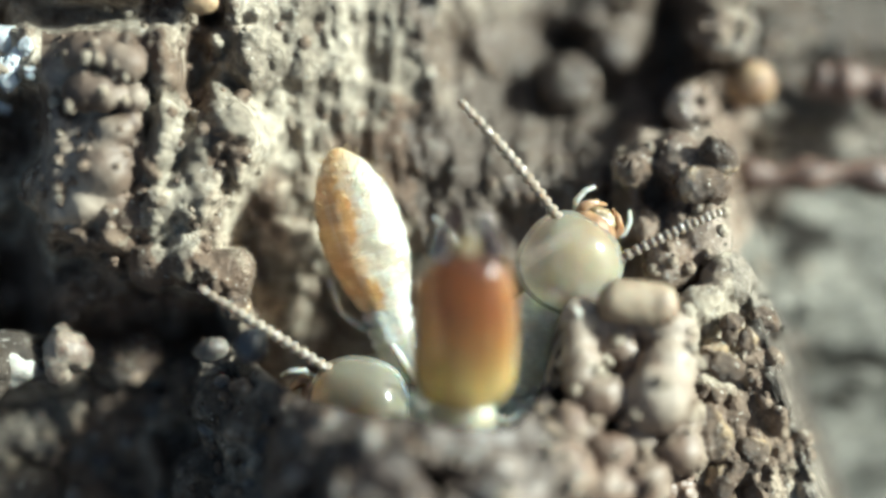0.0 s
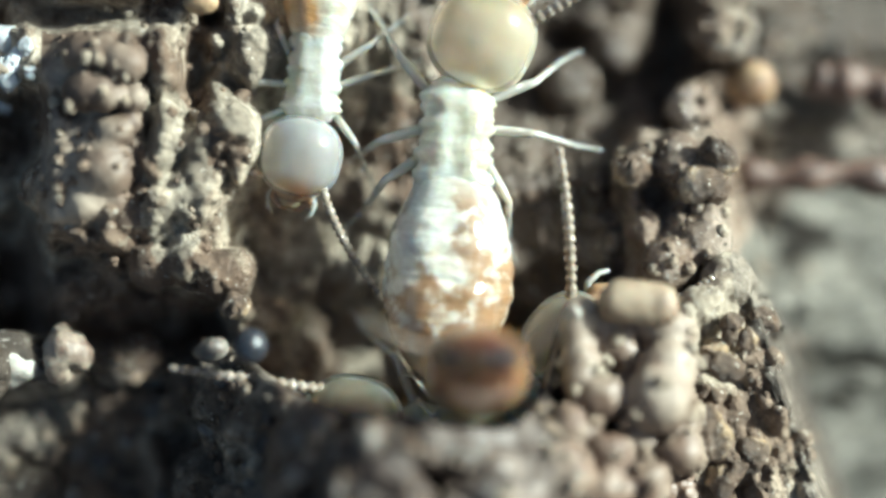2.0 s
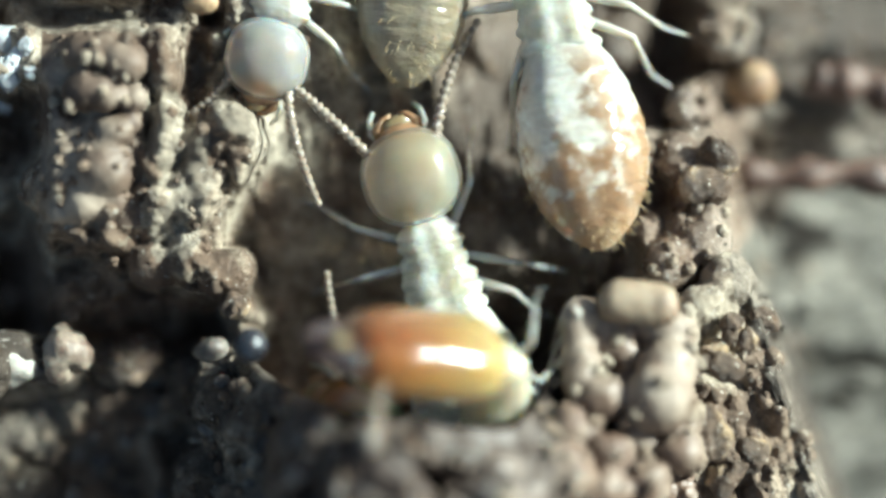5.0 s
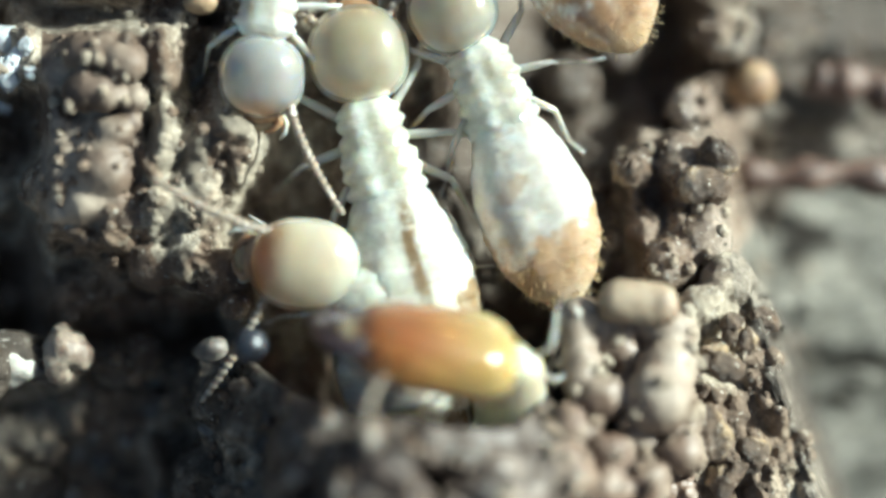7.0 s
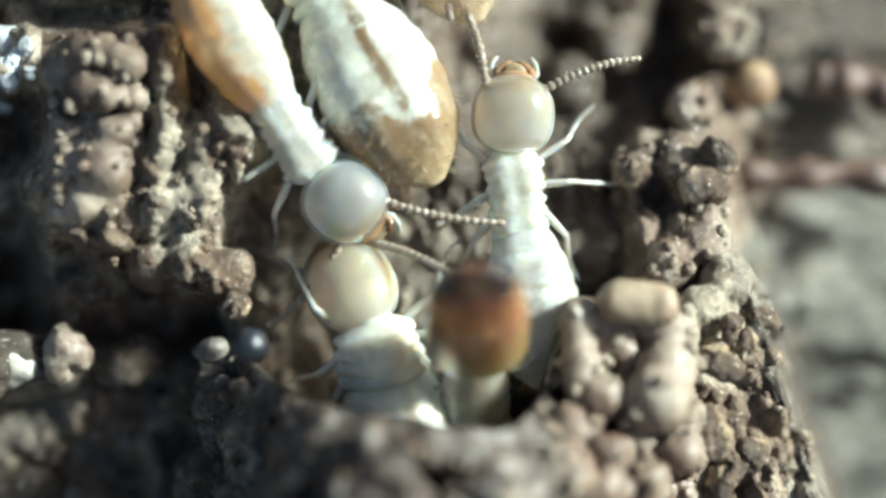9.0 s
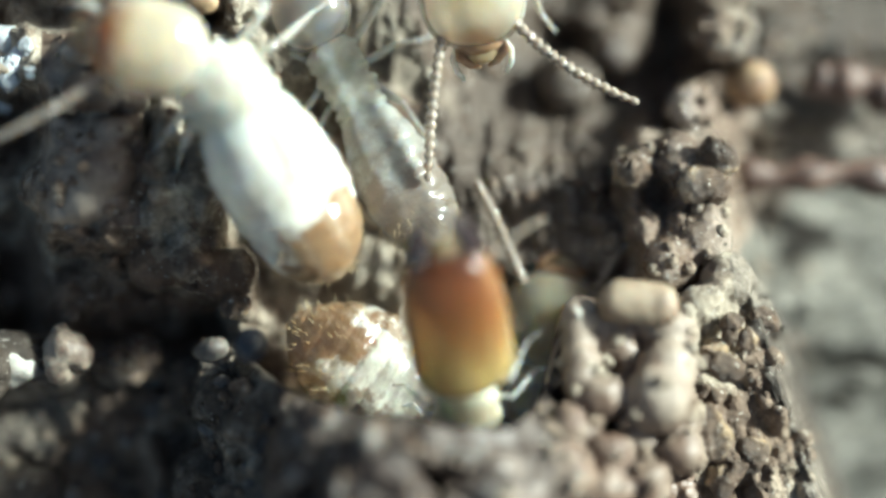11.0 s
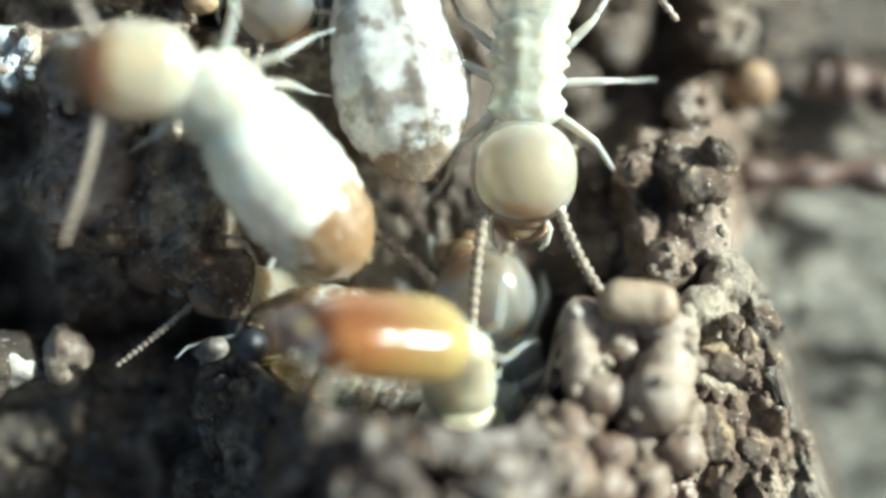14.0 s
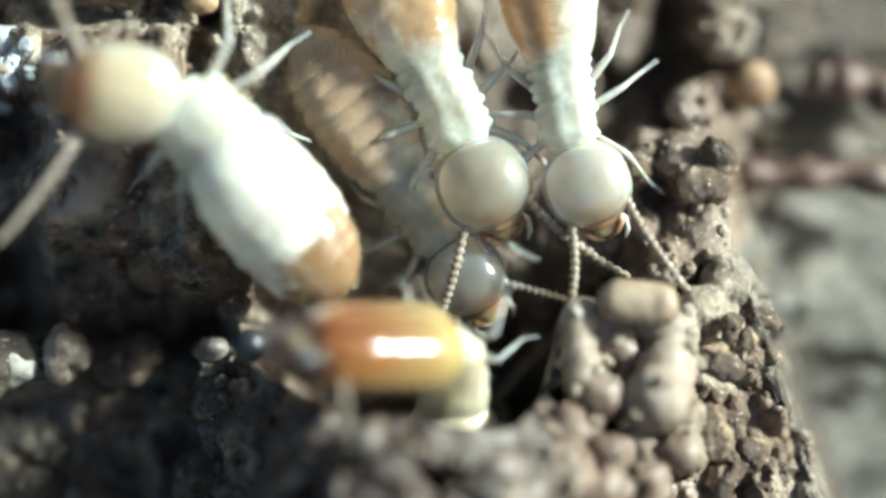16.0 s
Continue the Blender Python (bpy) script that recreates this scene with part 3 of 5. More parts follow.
# ---- pellets of soil, one by one ----
def grains():
    v, f = capsule(1.06, 0.29, 0.95, 5.0, 2.0)
    v = v + np.array((0.0, -0.53 * MM, 0.0))
    v = v * (1 + 0.34 * fbm(v / MM * 2.6 + 5.0, 3)[:, None])
    grain = new("pale_grain", mesh_of("pale_grain", v, f, PELLET_PALE))
    grain.matrix_basis = Matrix.Translation(spot(1128, 536, 1.0)) @ LEAN @ pose(0, 0, 0, 0, 0, 82)
    tagged(grain, "smooth pale tan oblong grain lying on the soil heap", "soil pellet", "soil pellets")
    make_pellet("orange_nodule", 1330, 150, -2.2, 46, (1, 1, 0.9), 10, PELLET_ORANGE, 60, "rounded orange-brown nodule on the far soil wall", 0.3)
    # a tan grain whose shade is put into its dull brown colour
    make_pellet("brown_grain", 374, 620, 0.35, 28, (1.1, 0.8, 0.8), 20, PELLET_DAMP_SHADED, 62, "small tan grain beside the blue-black one, dulled as if shaded", 0.3)
    make_pellet("pale_nodule", 118, 622, -0.4, 42, (0.9, 1.15, 0.8), 0, PELLET, 63, "pale yellowish nodule in the shaded soil", 0.8)
    make_pellet("grey_nodule", 12, 646, -0.35, 54, (1, 0.8, 0.7), 0, PELLET_GREY, 64, "light grey nodule in the shaded soil", 0.5)
    make_pellet("orange_nodule", 355, 4, 0.35, 26, (1.2, 0.8, 0.8), 0, PELLET_ORANGE, 65, "small orange nodule on the soil wall", 0.3)
    make_pellet("pale_grain", 1508, 866, -4.4, 46, (1.2, 0.9, 0.8), -20, PELLET_PALE, 66, "pale yellowish grain lying on the far ground", 0.4)
    make_pellet("dark_bead", 443, 612, 0.95, 30, (1, 1, 1), 0, BEAD_DARK, 77, "small shiny blue-black round grain", 0.03)
    for px, py, r, seed in ((4, 85, 34, 79), (30, 110, 24, 80), (14, 140, 26, 81), (48, 88, 15, 82), (0, 185, 22, 83), (52, 128, 10, 84)):
        make_pellet("pale_fleck", px, py, ground_at(px, py) + 0.05, r, (0.9, 1.2, 0.5), seed * 31, PELLET_WHITE, seed, "bluish white crusty fleck on the soil", 1.0)
    make_pellet("orange_grain", 925, 338, -1.5, 24, (1, 0.8, 0.8), 20, PELLET_ORANGE, 78, "tiny orange grain on the hollow's floor")


def loose_pellets():
    rnd = random.Random(21)
    for i in range(40):
        px = rnd.uniform(20, 1040)
        py = rnd.uniform(bank_edge(np.array([px]))[0] + 25, 890)
        r = rnd.uniform(9, 24)
        # pellets on the lip get the damp tone with shade in it
        damp = px < 950
        make_pellet("soil_pellet", px, py, ground_at(px, py), r, (rnd.uniform(0.9, 1.3), rnd.uniform(0.7, 1), rnd.uniform(0.7, 0.95)), rnd.uniform(0, 360),
                    PELLET_DAMP_SHADED if damp else rnd.choice((PELLET, PELLET, PELLET_GREY)), 100 + i, "small damp soil pellet on the near lip, darkened for shade" if damp else "small brown soil pellet on the heap by the burrow", 0.5)


def wet_clods():
    rows = ((1265, 280, -0.36, 34), (1300, 585, 0.3, 30), (1325, 612, 0.3, 22), (1275, 640, 0.35, 34), (1240, 640, 0.4, 22), (1250, 345, -0.36, 40),
            (1120, 300, -0.56, 34), (235, 640, -1.4, 40), (420, 545, 0.2, 24), (1248, 770, 0.4, 40), (1330, 805, -0.1, 34), (1372, 840, -0.4, 34), (1290, 840, 0.1, 36), (1345, 568, -0.2, 28))
    for i, (px, py, w, r) in enumerate(rows):
        make_pellet("wet_clod", px, py, w, r, (1, 0.9, 0.8), 50 * i, SOIL_WET, 30 + i, "glistening wet crumb of dark soil", 0.95)


def far_twigs():
    for i, (x0, y0, x1, y1, w, r, material) in enumerate(((1290, 300, 1700, 335, -2.5, 36, ROOT), (1430, 130, 1680, 205, -2.9, 48, ROOT), (1380, 700, 1700, 640, -3.4, 30, GREY_FIBRE))):
        pts, rad = [], []
        for k in range(41):
            u = k / 40
            pts.append(spot(x0 + (x1 - x0) * u, y0 + (y1 - y0) * u + 8 * math.sin(u * 9 + i), w))
            rad.append((r * (0.85 + 0.15 * math.sin(u * 23 + i * 2)) * min(1, 0.3 + u * 12) * min(1, 0.3 + (1 - u) * 12)) / PER_MM * MM)
        v, f = tube(pts, rad, 16)
        v = v + (fbm(v / MM * 2.0, 3)[:, None] - 0.0) * 0.00012
        tagged(new("rootlet", mesh_of("rootlet", v, f, material)), "reddish brown rootlet lying on the far ground" if i < 2 else "grey rootlet lying on the far ground", "root", "rootlets")


grains()
far_twigs()
loose_pellets()
wet_clods()


# ---- termites ----
def thorax_width(ys, creases, first, last):
    """Half width of the thorax: it widens backwards, with a soft notch at each crease."""
    r = np.interp(-ys, [-0.1, 0.0, 0.08, -creases[-1], 1.2], [first * 0.55, first * 0.9, first * 1.12, last, last * 1.02])
    for c in creases:
        r = r * (1 - 0.09 * np.exp(-np.abs((ys - c) / 0.05) ** 1.4))
    return r


def roughened(v, amount, seed):
    """Pushes a mesh that lies along y gently in and out."""
    lump = fbm(v / MM * 2.2 + seed * 3.1, 3, 0.5) + 0.45 * fbm(v / MM * 7.0 + seed, 3, 0.6, 1)
    centre = np.stack([np.zeros(len(v)), v[:, 1], np.zeros(len(v))], -1)
    return centre + (v - centre) * (1 + 2 * amount * lump[:, None])


def grooved(v, half, deep=0.14):
    """A shallow groove along the middle of the back."""
    v = v.copy()
    up = v[:, 2] > 0
    v[up, 2] = v[up, 2] * (1 - deep * np.exp(-(v[up, 0] / (0.26 * half * MM)) ** 2))
    return v


def bead_tube(start, way, bend, length, radius, count):
    """A string of beads, curved, tapering a little."""
    way, bend = Vector(way).normalized(), Vector(bend)
    pts, rad = [], []
    n = count * 4
    for i in range(n + 1):
        u = i / n
        p = Vector(start) + way * length * u + bend * length * u * u
        swell = abs(math.sin(math.pi * u * count)) ** 0.6
        first = 1.25 if u < 0.1 else 1.0
        pts.append(p * MM)
        rad.append(radius * first * (0.55 + 0.45 * swell) * (0.75 + 0.35 * math.sin(math.pi * min(1, u * 0.8 + 0.2))) * MM)
    return tube(pts, rad, 8)


def make_antenna(parent, side, wd, length, seed, long=1.0):
    rnd = random.Random(seed)
    v, f = bead_tube((0, 0, 0), (side * 0.62, 1.0, rnd.uniform(0.0, 0.25)), (side * rnd.uniform(-0.1, 0.25), rnd.uniform(-0.2, 0.1), -0.15), length, 0.054 * wd, 15)
    base = pose(side * 0.33 * wd * MM, 0.78 * long * wd * MM, 0.1 * wd * MM)
    ob = part("antenna", v, f, FEELER, parent, m=base)
    return ob, base


def make_leg(parent, side, y, angle, wd, material=None, drop=0.75):
    """Hip, thigh, shin and foot in one bent leg that starts at the side of the thorax."""
    a = radians(angle)
    out = Vector((side * math.cos(a), math.sin(a), 0))
    knee = out * 0.5 * wd + Vector((0, 0, 0.06 * wd))
    foot = knee + Vector((side * math.cos(a * 1.5), math.sin(a * 1.5), 0)) * 0.38 * wd + Vector((0, 0, -drop * wd * 0.78))
    toe = foot + Vector((side * math.cos(a * 1.2), math.sin(a * 1.2), 0)) * 0.24 * wd + Vector((0, 0, -0.06 * wd))
    pts, rad = [], []
    for p, q, r0, rm, r1 in ((Vector((0, 0, 0)), knee, 0.05, 0.072, 0.042), (knee, foot, 0.042, 0.042, 0.026), (foot, toe, 0.024, 0.02, 0.014)):
        for i in range(6):
            u = i / 6
            pts.append((p.lerp(q, u)) * MM)
            rad.append(0.86 * (r0 * (1 - u) ** 2 + 2 * rm * u * (1 - u) + r1 * u * u) * wd * MM)
    pts.append(toe * MM)
    rad.append(0.012 * wd * MM)
    v, f = tube(pts, rad, 8)
    base = pose(side * 0.24 * wd * MM, y * wd * MM, -0.12 * wd * MM)
    return part("leg", v, f, material or LEG, parent, m=base), base


def mouth_parts(parent, wd, front, jaw, soldier=False):
    z = -0.06 * wd
    v, f = BALL_ROUGH
    part("clypeus", (v * np.array((0.24, 0.13, 0.14)) * wd + np.array((0, front - 0.02 * wd, z + 0.06 * wd))) * MM, f, jaw if not soldier else JAW, parent, "brown clypeus over the mouth")
    part("labrum", (v * np.array((0.15, 0.12, 0.05)) * wd + np.array((0, front + 0.07 * wd, z + 0.05 * wd))) * MM, f, LEG_AMBER, parent, "pale upper lip")
    for side in (-1, 1):
        pts = [Vector((side * 0.17, front / wd - 0.03, z / wd)), Vector((side * 0.2, front / wd + 0.09, z / wd)), Vector((side * 0.12, front / wd + 0.17, z / wd)), Vector((side * 0.03, front / wd + 0.21, z / wd))]
        v2, f2 = tube([p * wd * MM for p in pts], [0.075 * wd * MM, 0.06 * wd * MM, 0.04 * wd * MM, 0.012 * wd * MM], 8)
        part("mandible", v2, f2, jaw, parent, "brown biting jaw")
        pts = [Vector((side * 0.2, front / wd - 0.05, z / wd - 0.1)), Vector((side * 0.28, front / wd + 0.08, z / wd - 0.1)), Vector((side * 0.26, front / wd + 0.2, z / wd - 0.12)), Vector((side * 0.2, front / wd + 0.28, z / wd - 0.16))]
        v2, f2 = tube([p * wd * MM for p in pts], [0.035 * wd * MM, 0.035 * wd * MM, 0.03 * wd * MM, 0.02 * wd * MM], 6)
        part("palp", v2, f2, LEG, parent)


def abdomen_shape(length, half, seed, flat=0.86, ridge=0.018, full=False):
    """Ten soft rings, widest past the middle, with shallow creases between them."""
    rnd = random.Random(seed)
    n = 40
    ys = np.linspace(0, 1, 120)
    prof = np.interp(ys, [0, 0.05, 0.12, 0.25, 0.43, 0.58, 0.74, 0.87, 0.95, 1.0], [0.3, 0.5, 0.65, 0.84, 0.97, 1.0, 0.89, 0.64, 0.37, 0.1])
    if full:
        prof = np.maximum(prof, np.interp(ys, [0, 0.04, 0.1, 0.25, 0.45, 0.6, 0.8, 0.93, 1.0], [0.12, 0.55, 0.78, 0.95, 1.0, 0.98, 0.84, 0.55, 0.1]))
    prof = np.convolve(np.pad(prof, 3, mode="edge"), np.ones(7) / 7, mode="valid")
    prof[-1] = 0.05
    seg = np.abs(np.sin(ys * math.pi * 9.5 + 0.2)) ** 0.45
    r = half * prof * (1 - 1.5 * ridge + 1.5 * ridge * seg)
    z = -0.08 * half * np.sin(ys * math.pi)
    v, f = rings([(0, -y * length * MM, zz * MM) for y, zz in zip(ys, z)], r * MM, r * flat * MM, n)
    at = v / MM
    shift = rnd.uniform(0, 40)
    lump = 0.14 * fbm(at * 1.6 + shift, 3, 0.5) + 0.05 * fbm(at * np.array([6.0, 9.0, 6.0]) + shift, 3, 0.6, 1)
    centre = np.stack([np.zeros(len(v)), v[:, 1], np.zeros(len(v))], -1)
    return grooved(centre + (v - centre) * (1 + lump[:, None]), half, 0.0 if full else 0.08), f


def tip_hairs(length, half, seed, count=130):
    rnd = random.Random(seed)
    pieces = []
    for _ in range(count):
        u = rnd.uniform(0.68, 0.99)
        r = half * float(np.interp(u, [0.68, 0.72, 0.86, 0.95, 1.0], [0.92, 0.88, 0.64, 0.36, 0.12]))
        a = rnd.uniform(0, 2 * math.pi)
        base = Vector((math.cos(a) * r, -u * length, math.sin(a) * r * 0.86))
        out = Vector((math.cos(a), -0.9, math.sin(a))).normalized() * rnd.uniform(0.06, 0.14)
        pieces.append(tube([base * 0.985 * MM, (base + out) * MM], [0.006 * MM, 0.002 * MM], 4))
    return joined(pieces)


def make_worker(label, wd, aw, la, tint, front, abdomen, thorax_tint, seed, drop=0.75, glass=0.42, seam=0.0, side=0.0, short=1.0, ridge=0.018, muzzle=0.86, long=1.0):
    """A worker termite, its origin at the neck, facing +y with its back to +z. Sizes in millimetres."""
    thing = tagged(new("worker_termite"), label, "termite", "termites at the burrow mouth")
    thing.empty_display_size = 0.001
    thorax_tint = [0.55 * a + 0.45 * b for a, b in zip(thorax_tint, (0.66, 0.7, 0.64))]
    skin = body_material("thorax_skin", thorax_tint, 0.12 + glass * 0.5)
    hm = head_material("head_skin", tint, front, wd * 0.98 * long, glass, muzzle)
    v, f = capsule(wd * 0.98 * long, wd * 0.5, 0.82, 2.5, 2.05)
    head = part("head", v, f, hm, thing, "rounded shiny head capsule")
    mouth_parts(head, wd, wd * (0.98 * long - 0.05), JAW)
    feelers = [make_antenna(head, s, wd, wd * 1.35, seed * 7 + s, long) for s in (-1, 1)]
    ys = np.linspace(0.1, -0.98 * short, 84)
    last = max(0.31, 0.305 * aw / wd) if short > 0.9 else 0.5
    r = thorax_width(ys / short, (-0.25, -0.48, -0.74), 0.31 if short > 0.9 else 0.38, last) * wd * np.interp(-ys / short, [0.6, 0.9, 0.98], [1.0, 1.0, 0.93])
    deep = 0.75 * np.interp(-ys / short, [-0.1, 0.0, 0.1, 0.86], [0.16, 0.25, 0.3, last]) * wd * np.interp(-ys / short, [0.6, 0.9, 0.98], [1.0, 1.0, 0.93])
    v, f = rings([(0, y * wd * MM, -0.03 * wd * MM) for y in ys], r * MM, (deep * 0.86 + r * 0.2) * MM, 36)
    v = roughened(v, 0.15, seed)
    beyond = smooth(0.16, 0.28, np.abs(v[:, 0]) / (wd * MM))
    tooth = np.abs(np.sin(v[:, 1] / MM * math.pi / (0.15 * wd) + 0.4 * np.sign(v[:, 0]) + 0.6 * np.sin(v[:, 1] / MM * 4.0 + seed)))
    v[:, 0] = v[:, 0] * (1 + (0.1 if short > 0.9 else 0.03) * (tooth - 0.6) * beyond)
    v = grooved(v, 0.3 * wd, 0.14 if short > 0.9 else 0.0)
    part("thorax", v, f, skin, thing, "soft pale thorax of three lobed rings")
    v, f = abdomen_shape(la, aw / 2, seed, ridge=ridge, full=short < 0.9)
    ab = part("abdomen", v, f, abdomen_material("abdomen_skin", *abdomen[:4], la, abdomen[4], float(seed), seam, 0.1 + glass * 0.62, side, thorax_tint), thing, m=pose(0, -0.72 * short * wd * MM, 0))
    v, f = tip_hairs(la, aw / 2, seed)
    part("bristles", v, f, HAIR, ab)
    legs = []
    for side in (-1, 1):
        for y, angle in ((-0.1, 38), (-0.36, -12), (-0.6, -46)):
            legs.append(make_leg(thing, side, y * short, angle, wd, drop=drop))
    return {"thing": thing, "head": head, "feelers": feelers, "legs": legs, "seed": seed}


def make_soldier():
    """The soldier on guard: long amber head with black jaws, pale body behind it."""
    thing = tagged(new("soldier_termite"), "soldier termite with long amber head guarding the burrow mouth", "termite", "termites at the burrow mouth")
    thing.empty_display_size = 0.001
    m, t, b = shader("amber_head")
    co = add(t, "ShaderNodeTexCoord").outputs["Object"]
    y = add(t, "ShaderNodeSeparateXYZ", {0: co}).outputs[1]
    wav = add(t, "ShaderNodeMath", {0: noise_at(t, co, 700.0, 3.0), 1: 0.0006}, operation="MULTIPLY").outputs[0]
    yy = add(t, "ShaderNodeMath", {0: y, 1: wav}, operation="ADD").outputs[0]
    z = add(t, "ShaderNodeSeparateXYZ", {0: co}).outputs[2]
    c = mix(t, ramp(t, yy, 0.8 * MM, 1.9 * MM), (0.48, 0.36, 0.145), (0.38, 0.2, 0.065))
    # browner on top, so the underside's lit-through glow sits in the colour
    c = mix(t, add(t, "ShaderNodeMath", {0: ramp(t, z, -0.15 * MM, 0.4 * MM), 1: ramp(t, yy, 0.8 * MM, 1.9 * MM)}, operation="MULTIPLY").outputs[0], c, (0.27, 0.11, 0.042))
    c = mix(t, ramp(t, yy, 2.1 * MM, 2.45 * MM), c, (0.12, 0.045, 0.025))
    t.links.new(c, b.inputs["Base Color"])
    flesh(b, 0.0009, 0.9, 0.36, 0.8, 0.5)
    wet_film(t, b, co, 900.0, 0.0001)
    length, half = 2.14, 0.67
    ys = np.linspace(0.0, 1.0, 34)
    r = half * np.interp(ys, [0, 0.02, 0.07, 0.2, 0.5, 0.75, 0.9, 0.97, 1.0], [0.3, 0.6, 0.84, 1.0, 1.0, 0.94, 0.8, 0.62, 0.4])
    r = np.convolve(np.pad(r, 1, mode="edge"), np.ones(3) / 3, mode="valid")
    v, f = rings([(0, q * length * MM, 0) for q in ys], r * MM, r * 0.74 * MM, 28, 2.25)
    head = part("head", v, f, m, thing, "long glossy amber head darkening to brown in front")
    for side in (-1, 1):
        pts, rad = [], []
        for i in range(13):
            u = i / 12
            pts.append(Vector((side * (0.34 - 0.12 * u - 0.4 * max(0, u - 0.5) ** 1.5), length - 0.08 + 0.62 * u, 0.02 + 0.06 * u * u)) * MM)
            rad.append((0.17 * (1 - u) ** 0.7 + 0.02) * MM)
        v, f = tube(pts, rad, 10)
        part("mandible", v, f, JAW_BLACK, head, "curved black sabre jaw")
    v, f = BALL_ROUGH
    part("labrum", (v * np.array((0.2, 0.2, 0.1)) + np.array((0, length + 0.02, 0.1))) * MM, f, LEG_AMBER, head, "pale upper lip")
    feelers = []
    for side in (-1, 1):
        v, f = bead_tube((0, 0, 0), (side * 0.8, 1, -0.1), (side * 0.2, -0.4, -0.4), 0.9, 0.036, 15)
        base = pose(side * 0.55 * MM, 1.75 * MM, -0.15 * MM)
        feelers.append((part("antenna", v, f, FEELER, head, m=base), base))
    skin = body_material("soldier_thorax_skin", (0.76, 0.71, 0.56), 0.4)
    ys = np.linspace(0.16, -1.12, 50)
    r = thorax_width(ys, (-0.36, -0.72), 0.34, 0.48)
    deep = 0.7 * np.interp(-ys, [-0.16, 0.0, 0.1, 1.12], [0.2, 0.32, 0.37, 0.48])
    v, f = rings([(0, y * MM, -0.04 * MM) for y in ys], r * MM, (deep * 0.8 + r * 0.14) * MM, 24)
    v = roughened(v, 0.06, 50)
    part("thorax", v, f, skin, thing, "pale yellow thorax of three rings")
    v, f = abdomen_shape(2.6, 0.75, 99)
    part("abdomen", v, f, abdomen_material("soldier_abdomen", (0.75, 0.68, 0.5), (0.4, 0.27, 0.14), (0.4, 0.28, 0.15), 0.5, 2.6, 0.3, 9.0), thing, m=pose(0, -0.95 * MM, 0))
    legs = []
    for side in (-1, 1):
        for y, angle in ((-0.1, 42), (-0.34, -8), (-0.6, -42)):
            legs.append(make_leg(thing, side, y, angle, 0.8, LEG))
    return {"thing": thing, "head": head, "feelers": feelers, "legs": legs, "seed": 50}


WHITE, CREAM, GLASSY = (0.7, 0.725, 0.7), (0.72, 0.69, 0.54), (0.62, 0.625, 0.59)
PALE_ORANGE, GUT, GREY_GUT = (0.52, 0.325, 0.165), (0.38, 0.255, 0.155), (0.4, 0.34, 0.24)
FRONT, FRONT_DARK = (0.46, 0.33, 0.19), (0.3, 0.12, 0.03)

